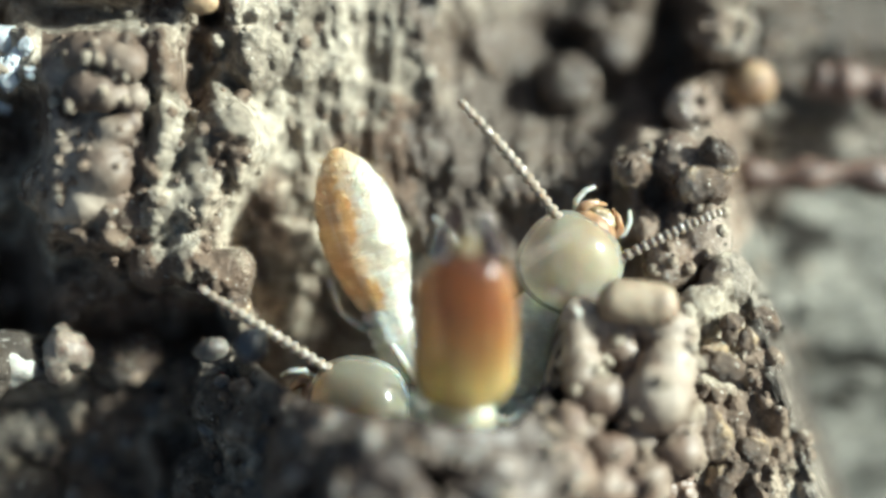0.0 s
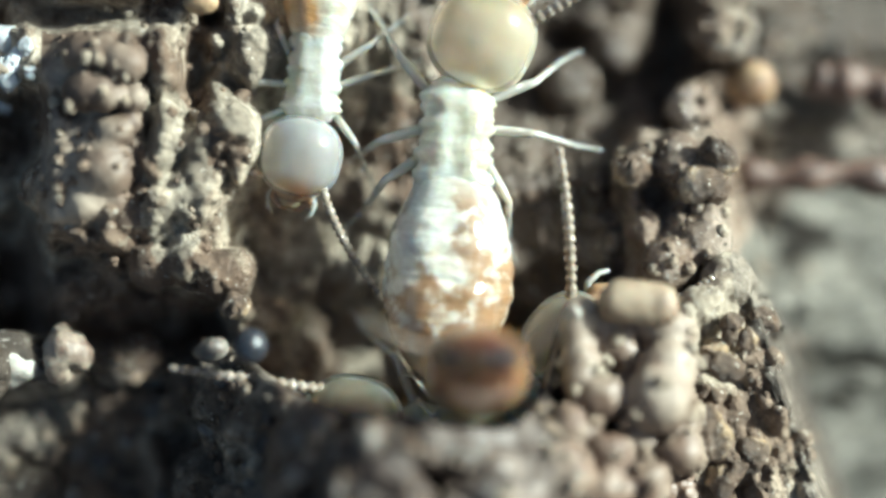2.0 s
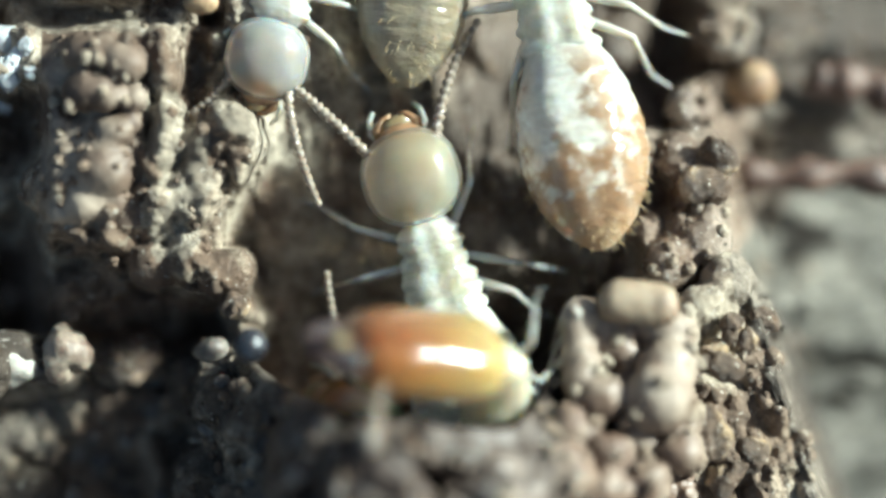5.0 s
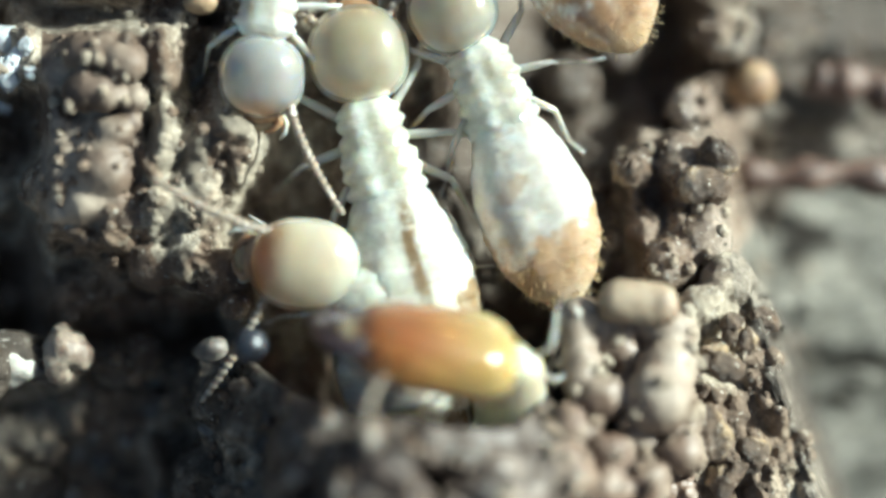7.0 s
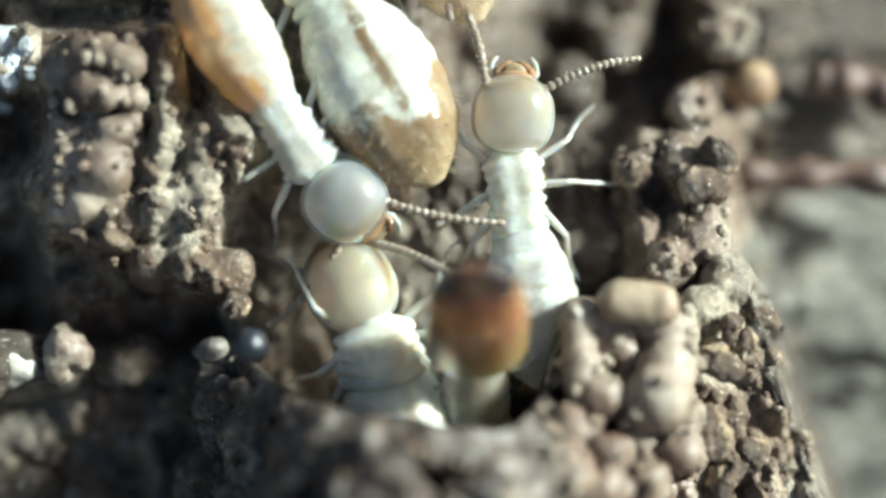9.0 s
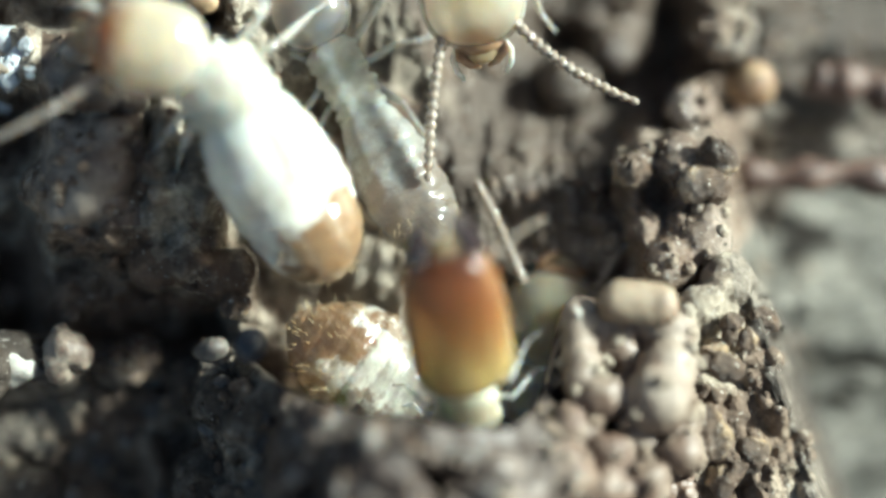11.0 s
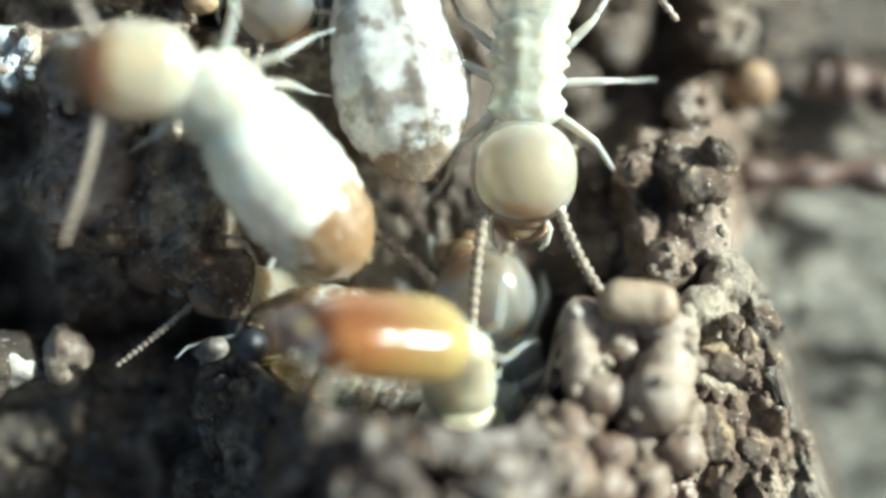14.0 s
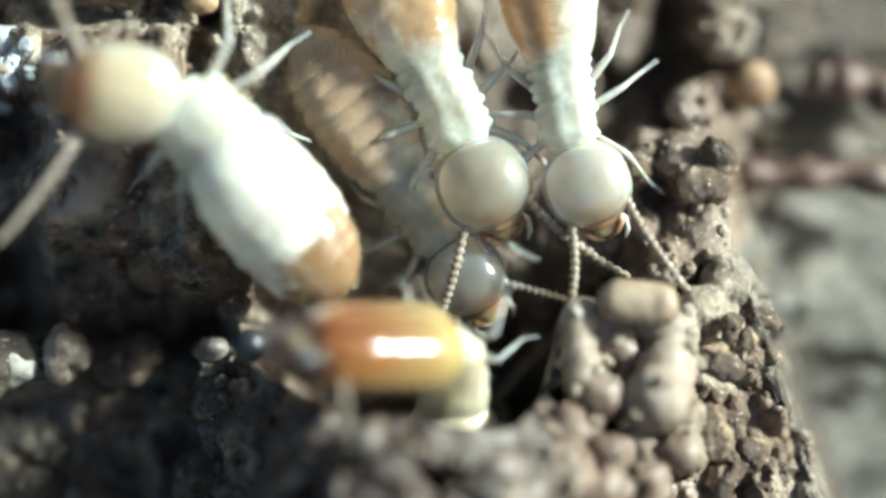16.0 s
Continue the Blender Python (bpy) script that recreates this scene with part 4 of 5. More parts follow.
# colours of the abdomen: fat, gut, tip, where the gut takes over, share of patches
TERMITES = {
    "orange": make_worker("small worker termite with white head and pale orange abdomen", 1.17, 1.2, 2.55, WHITE, FRONT, ((0.688, 0.682, 0.578), (0.62, 0.36, 0.15), (0.72, 0.5, 0.26), 0.95, 0.06), WHITE, 1, ridge=0.025, glass=0.6, side=0.85),
    "mottled": make_worker("large worker termite with cream head and mottled white and tan abdomen", 1.48, 1.82, 3.0, CREAM, FRONT, ((0.722, 0.717, 0.646), (0.4, 0.25, 0.14), (0.62, 0.45, 0.28), 0.58, 0.6), (0.7, 0.7, 0.62), 2),
    "peeping": make_worker("worker termite with cream head peeping from behind the soil heap", 1.45, 1.6, 2.8, CREAM, FRONT, ((0.688, 0.674, 0.561), GUT, GUT, 0.5, 0.3), (0.705, 0.7, 0.595), 3, glass=0.45),
    "low": make_worker("glassy worker termite low behind the soil lip", 1.5, 1.5, 2.4, (0.6, 0.6, 0.48), FRONT, ((0.636, 0.63, 0.527), GREY_GUT, GUT, 0.5, 0.3), (0.602, 0.595, 0.493), 4, glass=0.85),
    "grey": make_worker("grey translucent worker termite with glassy skin", 1.28, 1.58, 2.9, (0.619, 0.612, 0.51), FRONT, ((0.585, 0.578, 0.527), GREY_GUT, (0.5, 0.42, 0.28), 0.45, 0.4), (0.619, 0.63, 0.578), 5, glass=0.6),
    "striped": make_worker("large worker termite with white abdomen and brown back stripe", 1.4, 1.82, 3.1, (0.671, 0.647, 0.493), FRONT, ((0.722, 0.735, 0.646), (0.32, 0.22, 0.12), (0.55, 0.42, 0.26), 0.58, 0.18), (0.722, 0.735, 0.629), 6, seam=1.0),
    "speckled": make_worker("worker termite with glassy speckled white and tan abdomen", 1.22, 1.64, 2.9, (0.636, 0.63, 0.527), FRONT, ((0.671, 0.665, 0.612), (0.58, 0.4, 0.24), (0.68, 0.56, 0.4), 0.55, 0.4), (0.654, 0.665, 0.612), 7, glass=0.55),
    "young": make_worker("young white worker termite with milky head", 1.15, 1.32, 2.4, (0.705, 0.7, 0.612), FRONT, ((0.671, 0.682, 0.646), (0.55, 0.52, 0.46), (0.6, 0.55, 0.45), 0.5, 0.3), (0.688, 0.717, 0.68), 8, glass=0.5, ridge=0.03),
    "plump": make_worker("plump creamy white worker termite with brown-tipped abdomen", 1.28, 1.66, 2.85, CREAM, FRONT_DARK, ((0.74, 0.735, 0.646), (0.3, 0.185, 0.095), (0.3, 0.18, 0.09), 0.66, 0.1), (0.74, 0.735, 0.612), 9, short=0.6, muzzle=0.74, long=1.22, glass=0.2, seam=0.5),
    "patched": make_worker("large worker termite with white-patched brown abdomen", 1.5, 1.9, 3.2, (0.688, 0.665, 0.51), FRONT, ((0.731, 0.744, 0.697), (0.2, 0.14, 0.09), (0.5, 0.42, 0.33), 0.8, 0.5), (0.731, 0.735, 0.646), 10, seam=0.8),
    "returning": make_worker("worker termite with cream head and pinkish brown abdomen", 1.45, 1.75, 3.3, CREAM, FRONT, ((0.722, 0.7, 0.578), (0.58, 0.33, 0.18), (0.66, 0.42, 0.2), 0.28, 0.3), (0.74, 0.735, 0.612), 11, side=1.0),
    "shy": make_worker("grey glassy-headed worker termite halfway out of the burrow", 1.5, 1.6, 2.6, (0.66, 0.66, 0.58), FRONT, ((0.602, 0.612, 0.578), GREY_GUT, GUT, 0.5, 0.3), (0.636, 0.647, 0.612), 12, glass=0.7),
    "ringed": make_worker("small glassy worker termite with ringed tan abdomen", 1.15, 1.46, 2.8, GLASSY, FRONT, ((0.7, 0.66, 0.58), (0.62, 0.46, 0.31), (0.7, 0.63, 0.52), 0.3, 0.45), (0.568, 0.569, 0.51), 13, ridge=0.06, glass=0.7, side=0.8),
    "trailing": make_worker("worker termite with glassy cream head and tan abdomen", 1.3, 1.6, 2.9, (0.69, 0.68, 0.57), FRONT, ((0.705, 0.7, 0.595), (0.58, 0.38, 0.2), GUT, 0.2, 0.35), (0.705, 0.709, 0.629), 14, glass=0.6),
    "bright": make_worker("small worker termite with bright white head and orange abdomen", 1.2, 1.4, 2.8, (0.722, 0.735, 0.663), FRONT, ((0.722, 0.7, 0.561), PALE_ORANGE, PALE_ORANGE, 0.15, 0.2), (0.671, 0.7, 0.646), 15, side=1.0),
    "buried": make_worker("worker termite half in the burrow with glossy brown abdomen", 1.4, 1.7, 2.9, CREAM, FRONT, ((0.722, 0.7, 0.612), (0.27, 0.16, 0.085), (0.46, 0.33, 0.21), 0.72, 0.52), (0.688, 0.674, 0.561), 16, ridge=0.035, glass=0.6),
    "glassy": make_worker("thin glassy grey worker termite climbing out of the hollow", 1.15, 1.22, 2.6, GLASSY, FRONT, ((0.516, 0.516, 0.476), (0.36, 0.31, 0.26), GREY_GUT, 0.4, 0.5), (0.568, 0.578, 0.535), 17, ridge=0.035, glass=0.8),
}
TERMITES["lurking"] = make_worker("amber glassy-headed worker termite in the shade by the burrow", 1.0, 1.1, 2.0, (0.56, 0.44, 0.28), FRONT, ((0.6, 0.55, 0.42), GUT, GUT, 0.4, 0.3), (0.56, 0.48, 0.34), 18, glass=0.8)
SOLDIER = make_soldier()


# ---- routes: rows of seconds, sight line of the neck (right, down), heading clockwise from up, height, pitch, turn of the head, and nod of the head if it nods ----
def route_orange():
    return ((0, 727, 672, 162, -0.6, -6, 0), (0.5, 705, 630, 163, -0.5, -4, 0), (0.6, 660, 579, 165, -0.4, 0, 0), (0.8, 630, 379, 170, -0.2, 0, 0),
            (1.0, 597, 335, 178, -0.2, 0, 0), (1.2, 578, 250, 180, -0.2, 0, 0), (1.5, 565, 190, 184, -0.2, 0, 8), (2.0, 548, 205, 185, -0.2, 0, 8),
            (2.5, 575, 345, 173, -0.2, 0, 0), (2.8, 545, 360, 183, -0.2, 0, 0), (3.0, 553, 225, 190, -0.2, 0, 15), (3.2, 500, 115, 205, -0.2, 0, 10))


def route_orange_later():
    return ((3.5, 530, 25, 212, -0.2, 0, 10), (4.0, 495, 35, 182, -0.2, 0, 0), (4.2, 492, 48, 182, -0.2, 0, 0), (6.3, 500, 0, 220, 0.35, 0, 0), (6.5, 510, 20, 220, 0.35, 0, 0),
            (7.0, 465, 60, 190, 0.35, -6, -8), (7.5, 485, 85, 178, 0.35, -12, 0), (8.0, 465, 195, 178, 0.4, -18, 0), (8.5, 473, 235, 165, 0.4, -16, -5), (9.0, 558, 303, 148, 0.2, -8, -12),
            (9.2, 570, 305, 150, 0.1, -8, 0), (10.0, 700, 560, 158, -1.1, -10, 0), (10.7, 780, 820, 170, -2.0, -10, 0), (11.4, 800, 1150, 175, -2.6, 0, 0), (16, 800, 1150, 175, -2.6, 0, 0))


def route_mottled():
    return ((0, 800, 1250, 0, -2.5, 0, 0), (0.8, 795, 800, 0, -1.7, 8, 0), (1.2, 764, 630, 0, -0.8, 8, 0), (1.4, 755, 465, 3, -0.3, 5, 0), (1.5, 762, 372, 5, -0.2, 4, 0), (1.8, 790, 235, 6, 0, 0, 8),
            (2.0, 815, 155, 4, 0, 0, 20), (2.5, 862, 35, 8, 0, 0, 25), (3.0, 868, -45, 3, 0, 0, 0), (3.5, 913, -44, -4, 0, 0, 0), (4.0, 960, -15, 0, 0, 0, 0), (4.2, 965, -10, -1, 0, 0, 0))


def route_mottled_later():
    return ((5.3, 960, -100, -16, 0, 0, 0), (6.3, 862, -208, -30, 0, 0, 0), (6.5, 860, -320, -32, 0, 0, 0), (7.0, 850, -360, -32, 0, 0, 0), (7.5, 850, -470, -20, 0, 0, 0), (9.5, 1200, -1000, 20, -0.3, 0, 0), (16, 1200, -1000, 20, -0.3, 0, 0))


def route_peeping():
    return ((0, 955, 540, 5, -0.3, 10, 30), (0.5, 925, 555, 0, -0.3, 10, 52), (1.0, 925, 615, 0, -0.3, 10, 52), (1.5, 945, 645, 3, -0.3, 10, 45), (2.0, 955, 675, 0, -0.3, 10, 42), (2.5, 945, 660, 0, -0.3, 10, 42), (3.0, 945, 660, 0, -0.3, 10, 42),
            (3.2, 940, 720, 0, -0.7, 10, 30), (3.7, 930, 900, 0, -2.0, 8, 0), (4.6, 1000, 1300, 0, -2.6, 0, 0), (16, 1000, 1300, 0, -2.6, 0, 0))


def route_low():
    return ((0, 726, 738, -82, -0.2, 8, 0), (0.5, 716, 732, -80, -0.2, 8, 0), (1.0, 736, 736, -78, -0.2, 8, 0), (1.5, 714, 760, -82, -0.2, 8, 0), (2.0, 715, 770, -82, -0.2, 8, 0), (2.5, 700, 764, -82, -0.2, 8, 0), (3.0, 714, 768, -80, -0.2, 8, 0), (3.6, 740, 840, -60, -1.0, 6, 0), (5, 700, 1250, -10, -2.6, 0, 0), (16, 700, 1250, -10, -2.6, 0, 0))


def route_grey():
    return ((0, 700, 1300, -5, -2.6, 0, 0), (2.2, 745, 820, -15, -1.7, 8, 0), (2.8, 750, 590, -30, -0.7, 8, 0), (3.0, 690, 465, -32, -0.4, 4, 0), (3.2, 640, 345, -15, -0.3, 0, 0), (3.4, 660, 240, -5, -0.2, 0, 0), (3.5, 672, 185, -4, -0.2, 0, 0),
            (3.6, 690, 130, 4, -0.2, 0, 0), (3.8, 712, 60, 5, -0.2, 0, 0), (4.0, 713, -21, 7, -0.2, 0, 0), (4.2, 740, -170, 6, -0.2, 0, 0), (5.2, 760, -330, 5, -0.4, 0, 0), (6.3, 762, -365, 4, -0.6, 0, 0), (6.6, 770, -460, 4, -0.6, 0, 0)) + ((8.0, 640, -1000, -10, -0.4, 0, 0), (16, 640, -1000, -10, -0.4, 0, 0))


def route_striped():
    return ((0, 830, 1300, 0, -2.7, 0, 0), (3.5, 815, 840, -10, -1.8, 8, 0), (4.0, 795, 700, -12, -1.1, 8, 0), (4.2, 795, 605, -12, -0.8, 8, -5), (4.9, 760, 420, -15, -0.3, 3, 0), (5.6, 690, 280, -18, -0.1, 0, 0), (6.3, 625, 200, -19, 0, 0, -12), (6.5, 638, 165, -17, 0, 0, -15),
            (7.0, 645, 185, -15, 0, 0, 8), (7.5, 652, 12, -9, 0, 0, 0), (8.0, 588, -29, -15, 0, 0, 0), (8.5, 566, -120, -18, 0, 0, 0), (9.0, 506, -135, -30, 0, 0, 0)) + ((9.2, 507, -160, -32, 0, 0, 0), (9.9, 380, -370, -35, 0, 0, 0), (11.0, 50, -900, -40, 0, 0, 0), (16, 50, -900, -40, 0, 0, 0))


def route_speckled():
    return ((0, 860, 1500, 0, -3, 0, 0), (5.2, 900, 900, 0, -2.0, 8, 0), (6.0, 930, 640, -2, -1.1, 8, 0), (6.3, 925, 502, -8, -0.55, 6, 0), (6.5, 898, 338, -22, -0.15, 2, 10), (6.7, 880, 205, -16, -0.05, 0, 0), (6.9, 842, 120, -21, 0.05, 0, -10), (7.0, 842, 85, -20, 0.05, 0, -12),
            (7.5, 848, 35, -16, 0.05, 0, -25), (8.0, 776, -37, -25, 0.05, 0, 0), (8.5, 745, -229, -22, 0.05, 0, 0), (9.0, 660, -412, -22, -0.05, 0, 0), (9.5, 600, -620, -20, -0.05, 0, 0)) + ((10.5, 900, -1250, 10, -0.05, 0, 0), (16, 900, -1250, 10, -0.05, 0, 0))


def route_young():
    return ((0, 980, 1600, 0, -3, 0, 0), (7.2, 940, 800, -5, -1.9, 8, 0), (8.0, 912, 608, -14, -1.0, 8, 0), (8.2, 902, 535, -12, -0.5, 8, 0), (8.5, 890, 442, -12, -0.15, 6, 0), (8.6, 890, 410, -10, -0.1, 4, 0), (8.8, 930, 335, 8, 0, 2, 10), (9.0, 905, 278, -8, 0, 0, 10),
            (9.2, 906, 242, -6, 0, 0, 5), (9.9, 880, 0, -8, -0.1, 0, 0), (10.6, 800, -400, -12, -0.1, 0, 0), (11.6, 500, -1100, -20, -0.1, 0, 0), (16, 500, -1100, -20, -0.1, 0, 0))


def route_plump():
    return ((0, 700, 1500, -20, -2.8, 0, 0), (4.8, 720, 860, -40, -1.6, 10, -10), (5.6, 640, 640, -28, -0.2, 14, -42), (6.3, 622, 530, -20, 0.3, 14, -66), (6.5, 627, 528, -20, 0.3, 14, -66), (7.0, 640, 478, -18, 0.3, 14, -66), (7.5, 645, 490, -18, 0.3, 14, -66), (8.0, 665, 552, -20, 0.3, 14, -56),
            (8.5, 698, 560, -16, 0.3, 14, -34, -28), (9.0, 660, 578, -14, 0.3, 14, -22, -48), (9.2, 660, 575, -14, 0.3, 14, -22, -48), (9.9, 560, 440, -24, 0.9, 18, -25), (10.7, 420, 210, -29, 1.4, 20, -45))


def route_plump_later():
    return ((11.3, 345, 55, -30, 1.6, 20, -51), (11.5, 345, 65, -31, 1.6, 20, -53), (12.0, 335, 82, -35, 1.6, 20, -53), (12.5, 318, 88, -41, 1.6, 20, -47), (13.0, 372, 155, -42, 1.6, 24, -50), (13.5, 350, 105, -37, 1.6, 20, -50),
            (14.0, 352, 125, -37, 1.6, 20, -53), (14.5, 350, 172, -38, 1.6, 20, -51), (15.0, 335, 188, -38, 1.6, 20, -50), (15.5, 332, 150, -37, 1.6, 20, -49), (16.0, 325, 172, -37, 1.6, 20, -49))


def route_patched():
    return ((0, 1060, 1700, 0, -3, 0, 0), (10.4, 960, 900, 0, -2.0, 8, 0), (11.3, 962, 545, 5, -0.9, 6, 8), (11.5, 950, 500, 2, -0.6, 6, 2), (11.7, 912, 410, -12, -0.3, 4, 0), (11.9, 895, 305, -20, -0.1, 0, 0), (12.0, 880, 280, -24, 0, 0, 0), (12.3, 805, 195, -23, 0, 0, 0),
            (12.5, 784, 165, -22, 0, 0, -10), (13.0, 745, 75, -16, 0, 0, -12), (13.5, 688, 25, -17, 0, 0, 0)) + ((14.0, 629, -218, -12, 0, 0, 0), (14.2, 565, -327, -12, 0, 0, 0), (14.6, 500, -500, -14, 0, 0, 0), (15.6, 300, -950, -20, 0, 0, 0), (16, 290, -970, -20, 0, 0, 0))


def route_returning():
    return ((0, 700, -900, 150, 0.05, 0, 0), (10, 800, -250, 165, 0.15, 0, 0), (11.3, 842, -45, 175, 0.15, 0, 0), (11.5, 885, -22, 183, 0.15, 0, 0), (12.0, 985, -110, 180, 0.15, 0, 0), (12.5, 1005, -100, 178, 0.15, 0, 0), (13.0, 990, -50, 178, 0.15, 0, 0), (13.5, 975, 78, 172, 0.15, 0, -10),
            (14.0, 932, 212, 183, 0.15, 0, 0), (14.2, 930, 295, 178, 0.15, 0, 0), (14.5, 930, 372, 171, 0.05, 0, -18)) + ((14.8, 945, 505, 172, -0.35, -4, -10), (15.0, 959, 578, 172, -0.45, -5, 0), (15.2, 975, 725, 174, -1.0, -6, 0), (15.5, 990, 890, 178, -1.4, -8, 0), (15.8, 965, 1120, 182, -2.2, -8, 0), (16, 960, 1220, 184, -2.4, -5, 0))


def route_shy():
    return ((0, 880, 1750, -5, -3.1, 0, 0), (13.2, 930, 850, -15, -1.9, 8, 0), (13.8, 905, 690, -28, -1.3, 8, 0), (14.0, 890, 612, -24, -1.1, 8, 0), (14.2, 800, 590, -18, -1.0, 8, -8), (14.4, 775, 535, -14, -0.9, 8, 0), (14.5, 788, 500, -12, -0.9, 8, 0), (14.7, 768, 460, -10, -0.9, 8, 0),
            (15.0, 768, 548, -8, -1.0, 8, 0), (15.2, 775, 575, -8, -1.1, 8, 0), (15.5, 800, 612, -8, -1.3, 8, 0), (16, 830, 850, -5, -2.2, 8, 0))


def route_ringed():
    return ((0, 200, -1000, 100, -0.05, 0, 0), (13.4, 420, -200, 140, -0.05, 0, 0), (14.2, 475, 0, 150, -0.05, 0, 0), (14.5, 537, 82, 148, -0.15, 0, 0), (15.0, 622, 215, 150, -0.25, 0, 0), (15.5, 688, 258, 150, -0.25, 0, 8), (15.6, 685, 330, 150, -0.25, 0, 0), (15.8, 728, 402, 148, -0.35, 0, 0), (16, 785, 432, 146, -0.45, 0, 0))


def route_trailing():
    return ((0, 450, -1200, 150, 0.1, 0, 0), (14.2, 640, -400, 160, 0.2, 0, 0), (15.0, 715, -60, 162, 0.2, 0, 0), (15.4, 745, 45, 163, 0.2, 0, 0), (15.5, 778, 116, 158, 0.2, 0, 0), (15.6, 788, 150, 158, 0.2, 0, 0), (16, 822, 250, 156, 0.1, 0, 0))


def route_bright():
    return ((0, 1300, -900, 200, 0.1, 0, 0), (13.6, 1050, -350, 190, 0.1, 0, 0), (15.0, 1015, -60, 180, 0.2, 0, 0), (15.2, 1018, -10, 178, 0.2, 0, 0), (15.5, 992, 62, 174, 0.2, 0, -6), (15.8, 1005, 165, 173, 0.2, 0, -8), (16, 1010, 255, 172, 0.2, 0, -14))


def route_buried():
    return ((0, 1150, 1500, 125, -3, 0, 0), (9.4, 1050, 1150, 125, -2.2, 0, 0), (10.8, 930, 860, 125, -1.0, -6, 0), (11.3, 905, 828, 125, -0.5, -6, 0), (11.5, 900, 815, 124, -0.5, -6, 0), (12.0, 905, 695, 113, -0.5, -6, 0), (12.5, 872, 680, 113, -0.5, -6, 0), (13.0, 885, 660, 113, -0.5, -6, 0),
            (13.5, 905, 745, 113, -0.6, -6, 0), (14.0, 905, 745, 113, -0.6, -6, 0), (14.3, 960, 800, 116, -0.9, -6, 0), (15.0, 1080, 1000, 125, -1.6, -6, 0), (16, 1150, 1300, 125, -2.6, 0, 0))


def route_glassy():
    return ((0, 760, 1700, 0, -3.2, 0, 0), (9.2, 850, 820, -5, -1.9, 8, 0), (10.0, 770, 560, -15, -1.0, 8, 0), (10.8, 620, 180, -26, -0.4, 0, 0), (11.3, 535, -15, -30, -0.4, 0, 0), (11.5, 520, -35, -30, -0.4, 0, 0), (12.0, 495, -130, -28, -0.4, 0, 0), (12.5, 420, -260, -28, -0.4, 0, 0), (13.0, 320, -460, -30, -0.4, 0, 0), (14.5, 0, -1150, -35, -0.4, 0, 0), (16, -20, -1180, -35, -0.4, 0, 0))


def route_lurking():
    return ((0, 520, 1400, -60, -2.6, 0, 0), (12.0, 530, 850, -60, -2.2, 40, 0, -40), (12.8, 470, 560, -75, -1.2, 58, 0, -52), (13.2, 440, 486, -80, 0.15, 62, 0, -56), (13.5, 436, 482, -80, 0.15, 62, 0, -56), (13.8, 440, 486, -80, 0.1, 62, 0, -56), (14.2, 470, 560, -75, -1.2, 58, 0, -52), (14.8, 530, 850, -60, -2.2, 40, 0, -40), (16, 520, 1400, -60, -2.6, 0, 0))


def soldier_neck():
    return ((0, 821, 715, 1.45), (0.5, 803, 672, 0.9), (1.0, 828, 665, 0.8), (1.5, 852, 668, 0.8), (2.0, 840, 680, 0.8), (2.5, 868, 672, 0.8), (2.8, 875, 672, 1.0), (3.0, 885, 662, 1.3), (3.5, 892, 642, 1.45), (4.0, 880, 644, 1.45), (6.5, 890, 622, 1.45), (7.0, 908, 640, 1.45), (7.5, 908, 642, 1.45), (8.0, 902, 655, 1.45), (8.2, 865, 650, 1.2), (8.5, 817, 645, 0.8), (9.0, 843, 630, 0.8),
            (9.2, 843, 632, 0.8), (11.3, 828, 692, 1.3), (11.5, 828, 695, 1.3), (12.0, 855, 680, 1.4), (12.5, 832, 655, 1.45), (13.0, 838, 645, 1.45), (13.5, 825, 635, 1.45), (14.0, 815, 602, 1.45), (14.5, 806, 606, 1.45), (15.0, 826, 616, 1.45), (15.5, 822, 620, 1.45), (16, 802, 610, 1.45))


def soldier_turn():
    """Seconds, heading and pitch of the head."""
    return ((0, 0, 24), (0.5, -3, 58), (1.0, 3, 74), (1.5, 0, 76), (2.0, 0, 76), (2.5, 0, 74), (2.8, -35, 62), (3.0, -68, 35), (3.5, -84, 27), (4.0, -84, 28), (6.5, -82, 25), (7.0, -80, 18), (7.5, -80, 18), (8.0, -74, 18), (8.2, -40, 42), (8.5, -10, 64), (9.0, -3, 62),
            (9.2, -3, 62), (11.3, -14, 26), (11.5, -18, 22), (12.0, -50, 20), (12.5, -72, 23), (13.0, -80, 23), (13.5, -82, 25), (14.0, -86, 29), (14.5, -88, 31), (15.0, -88, 31), (15.5, -87, 29), (16, -89, 31))


def stand(px, py, heading, w, pitch):
    return Matrix.Translation(spot(px, py, w)) @ LEAN @ pose(0, 0, 0, 0, 0, -heading) @ pose(0, 0, 0, pitch)


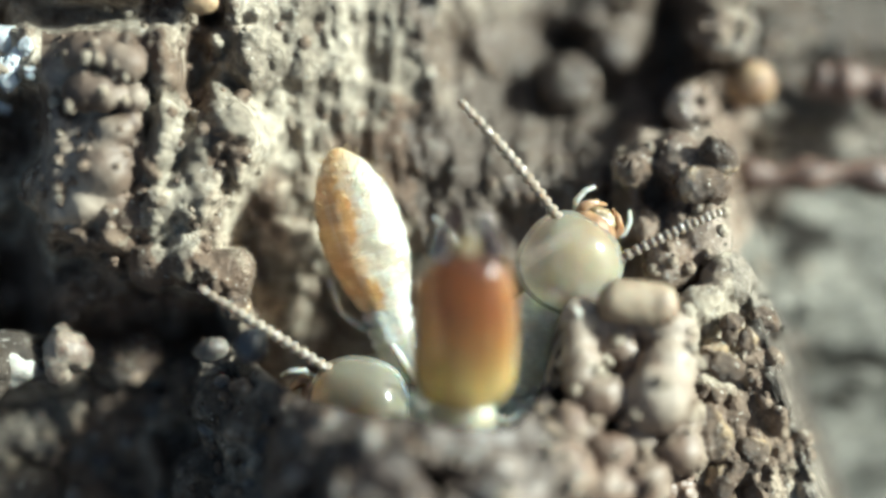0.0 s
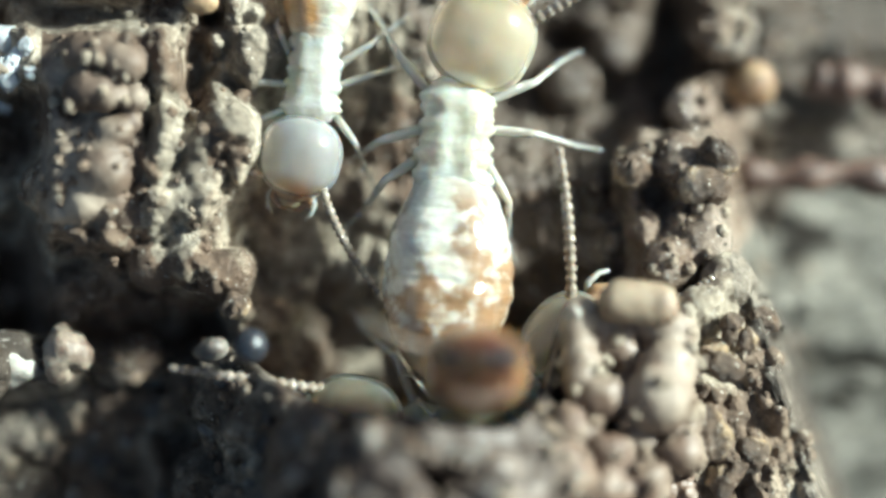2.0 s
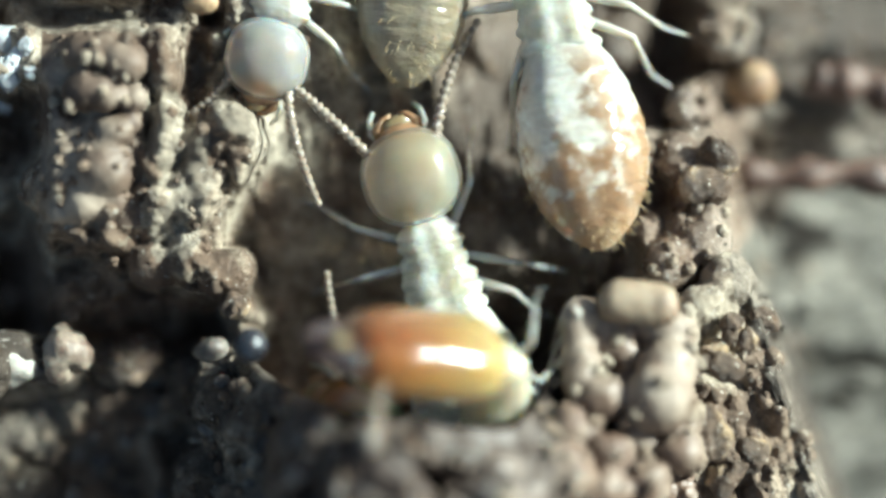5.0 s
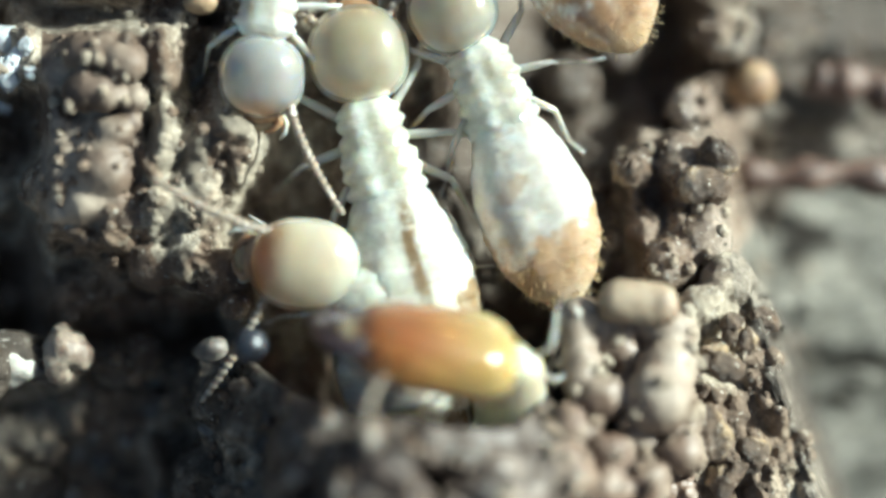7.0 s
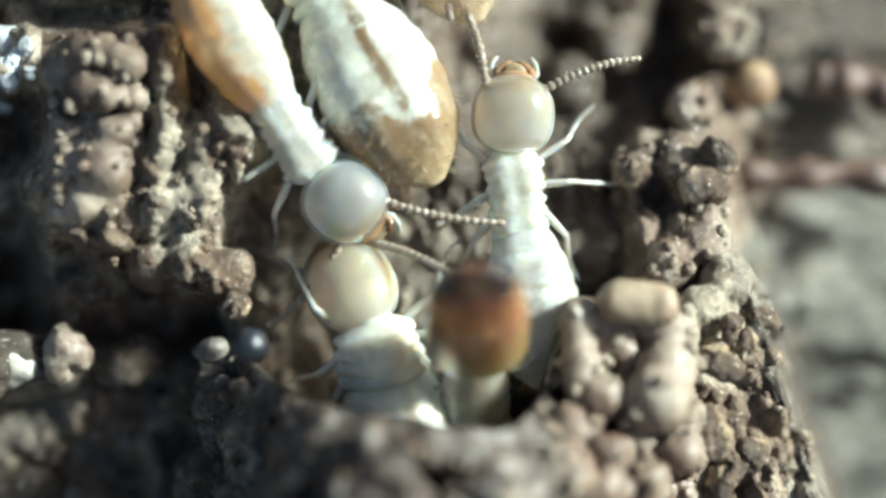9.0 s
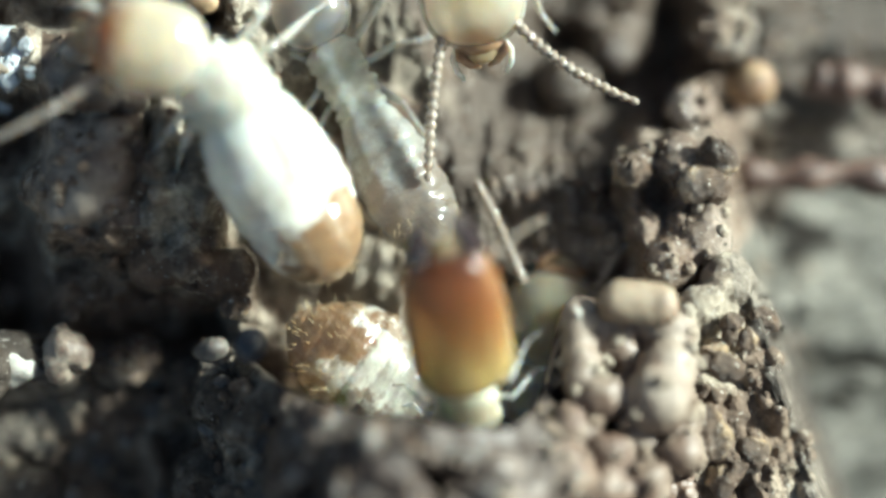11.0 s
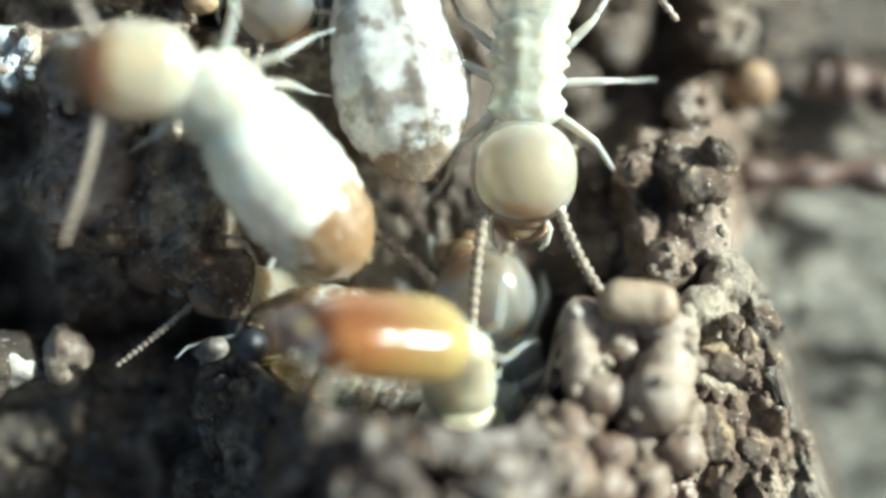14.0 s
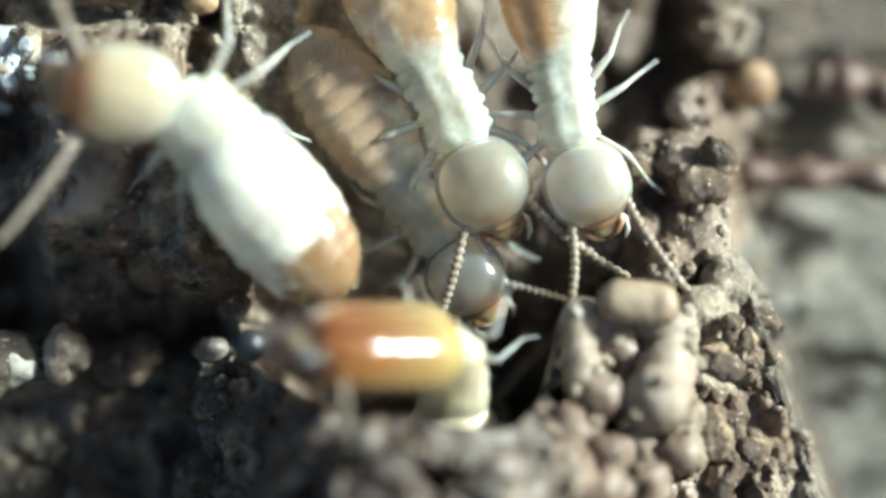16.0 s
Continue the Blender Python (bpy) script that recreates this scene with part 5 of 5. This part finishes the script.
def feeler_aims():
    """Where the feelers point: seconds, then the heading of the one at the left and of the one at the right of the head."""
    return {
        "peeping": ((0, -35, 59), (0.5, 5, 55), (1.0, -5, 55), (1.5, -17, 55), (2.0, 2, 50), (2.5, 5, 55), (3.0, 3, 50), (3.5, 12, 40)),
        "low": ((0, -115, -54), (0.5, -120, -84), (1.0, -118, -46), (1.5, -110, -84), (3.0, -110, -80)),
        "orange": ((1.0, 140, 215), (1.5, 150, 184), (2.0, 164, 272), (2.5, 142, 192), (3.0, 186, 197), (3.5, 175, 230), (4.0, 184, 215), (6.5, 160, 240), (7.0, 166, 205), (7.5, 160, 200), (8.0, 150, 228), (8.5, 150, 215), (9.0, 110, 205)),
        "mottled": ((1.2, -20, 62), (1.5, -22, 60), (2.0, -30, 60)),
        "young": ((8.5, -15, 50), (9.0, -2, 57), (9.2, 0, 55)),
        "plump": ((6.0, 275, 330), (6.5, 278, 310), (7.0, 205, 290), (7.5, 240, 280), (8.0, 250, 330), (8.5, 275, 370), (9.0, 292, 464), (9.2, 292, 464), (10.0, 290, 400), (11.3, 225, 330), (12.0, 225, 325), (12.5, 199, 330), (13.0, 178, 330), (14.0, 193, 330), (15.0, 195, 335), (16.0, 215, 330)),
        "patched": ((11.3, -25, 15), (11.5, -5, 45), (12.0, -26, 40), (12.5, -40, 30)),
        "returning": ((11.3, 145, 185), (11.5, 150, 186), (11.8, 157, 190), (12.3, 165, 200), (12.5, 168, 205), (13.0, 121, 200), (13.3, 77, 205), (13.6, 125, 200), (14.0, 161, 190), (14.5, 165, 200)),
        "shy": ((14.2, -40, 20), (14.5, -45, -11), (15.0, -10, 8), (15.5, -30, 40)),
        "bright": ((15.0, 110, 215), (15.5, 127, 204), (15.8, 155, 195), (16.0, 150, 166)),
        "trailing": ((15.0, 110, 200), (15.5, 128, 190), (16.0, 140, 190)),
    }


def turned(a):
    return (a + 180) % 360 - 180


def fidget(animal, rows=(), aims=()):
    """Feelers point where they are aimed, or sweep, and legs step, each in its own rhythm."""
    rnd = random.Random(animal["seed"])
    for k, (ob, base) in enumerate(animal["feelers"]):
        a, b = rnd.uniform(0, 6), rnd.uniform(0, 6)
        keys = []
        for i in range(81):
            t = i * 0.2
            swing = 16 * math.sin(t * 2.3 + a) + 6 * math.sin(t * 7.0 + b)
            if aims:
                times = [r[0] for r in aims]
                aimed = [turned(r[1 + k] - np.interp(r[0], [q[0] for q in rows], [q[3] + q[6] for q in rows]) - (32 if k else -32)) for r in aims]
                near = float(np.interp(t, [times[0] - 0.8, times[0], times[-1], times[-1] + 0.8], [0, 1, 1, 0]))
                swing = swing * (1 - near) - near * float(np.interp(t, times, aimed)) + near * 3 * math.sin(t * 5.0 + b)
            keys.append((t, base @ pose(0, 0, 0, 8 * math.sin(t * 3.1 + b), 0, swing)))
        walk(ob, keys)
    for i, (ob, base) in enumerate(animal["legs"]):
        ph = math.pi * (i % 2) + rnd.uniform(-0.5, 0.5) + (math.pi if i > 2 else 0)
        rows = []
        for k in range(81):
            t = k * 0.2
            rows.append((t, base @ pose(0, 0, 0, 0, 6 * math.sin(t * 9 + ph + 1.5), 15 * math.sin(t * 9 + ph))))
        walk(ob, rows)


def motions():
    routes = {
        "orange": route_orange() + route_orange_later(), "mottled": route_mottled() + route_mottled_later(), "peeping": route_peeping(), "low": route_low(),
        "grey": route_grey(), "striped": route_striped(), "speckled": route_speckled(), "young": route_young(), "plump": route_plump() + route_plump_later(),
        "patched": route_patched(), "returning": route_returning(), "shy": route_shy(), "ringed": route_ringed(), "trailing": route_trailing(),
        "bright": route_bright(), "buried": route_buried(), "glassy": route_glassy(), "lurking": route_lurking()}
    aims = feeler_aims()
    for name, rows in routes.items():
        animal = TERMITES[name]
        walk(animal["thing"], [(r[0], stand(*r[1:6])) for r in rows])
        walk(animal["head"], [(r[0], pose(0, 0, 0, 0, 0, -r[6]) @ pose(0, 0, 0, r[7] if len(r) > 7 else 0)) for r in rows])
        fidget(animal, rows, aims.get(name, ()))
    walk(SOLDIER["thing"], [(t, stand(px, py, 0, w, 42)) for t, px, py, w in soldier_neck()])
    walk(SOLDIER["head"], [(t, pose(0, 0, 0, -42) @ pose(0, 0, 0, 0, 0, -h) @ pose(0, 0, 0, p) @ pose(0, 0, 0, 0, 62 * min(1, max(0, (-h - 30) / 45)))) for t, h, p in soldier_turn()])
    fidget(SOLDIER)


motions()
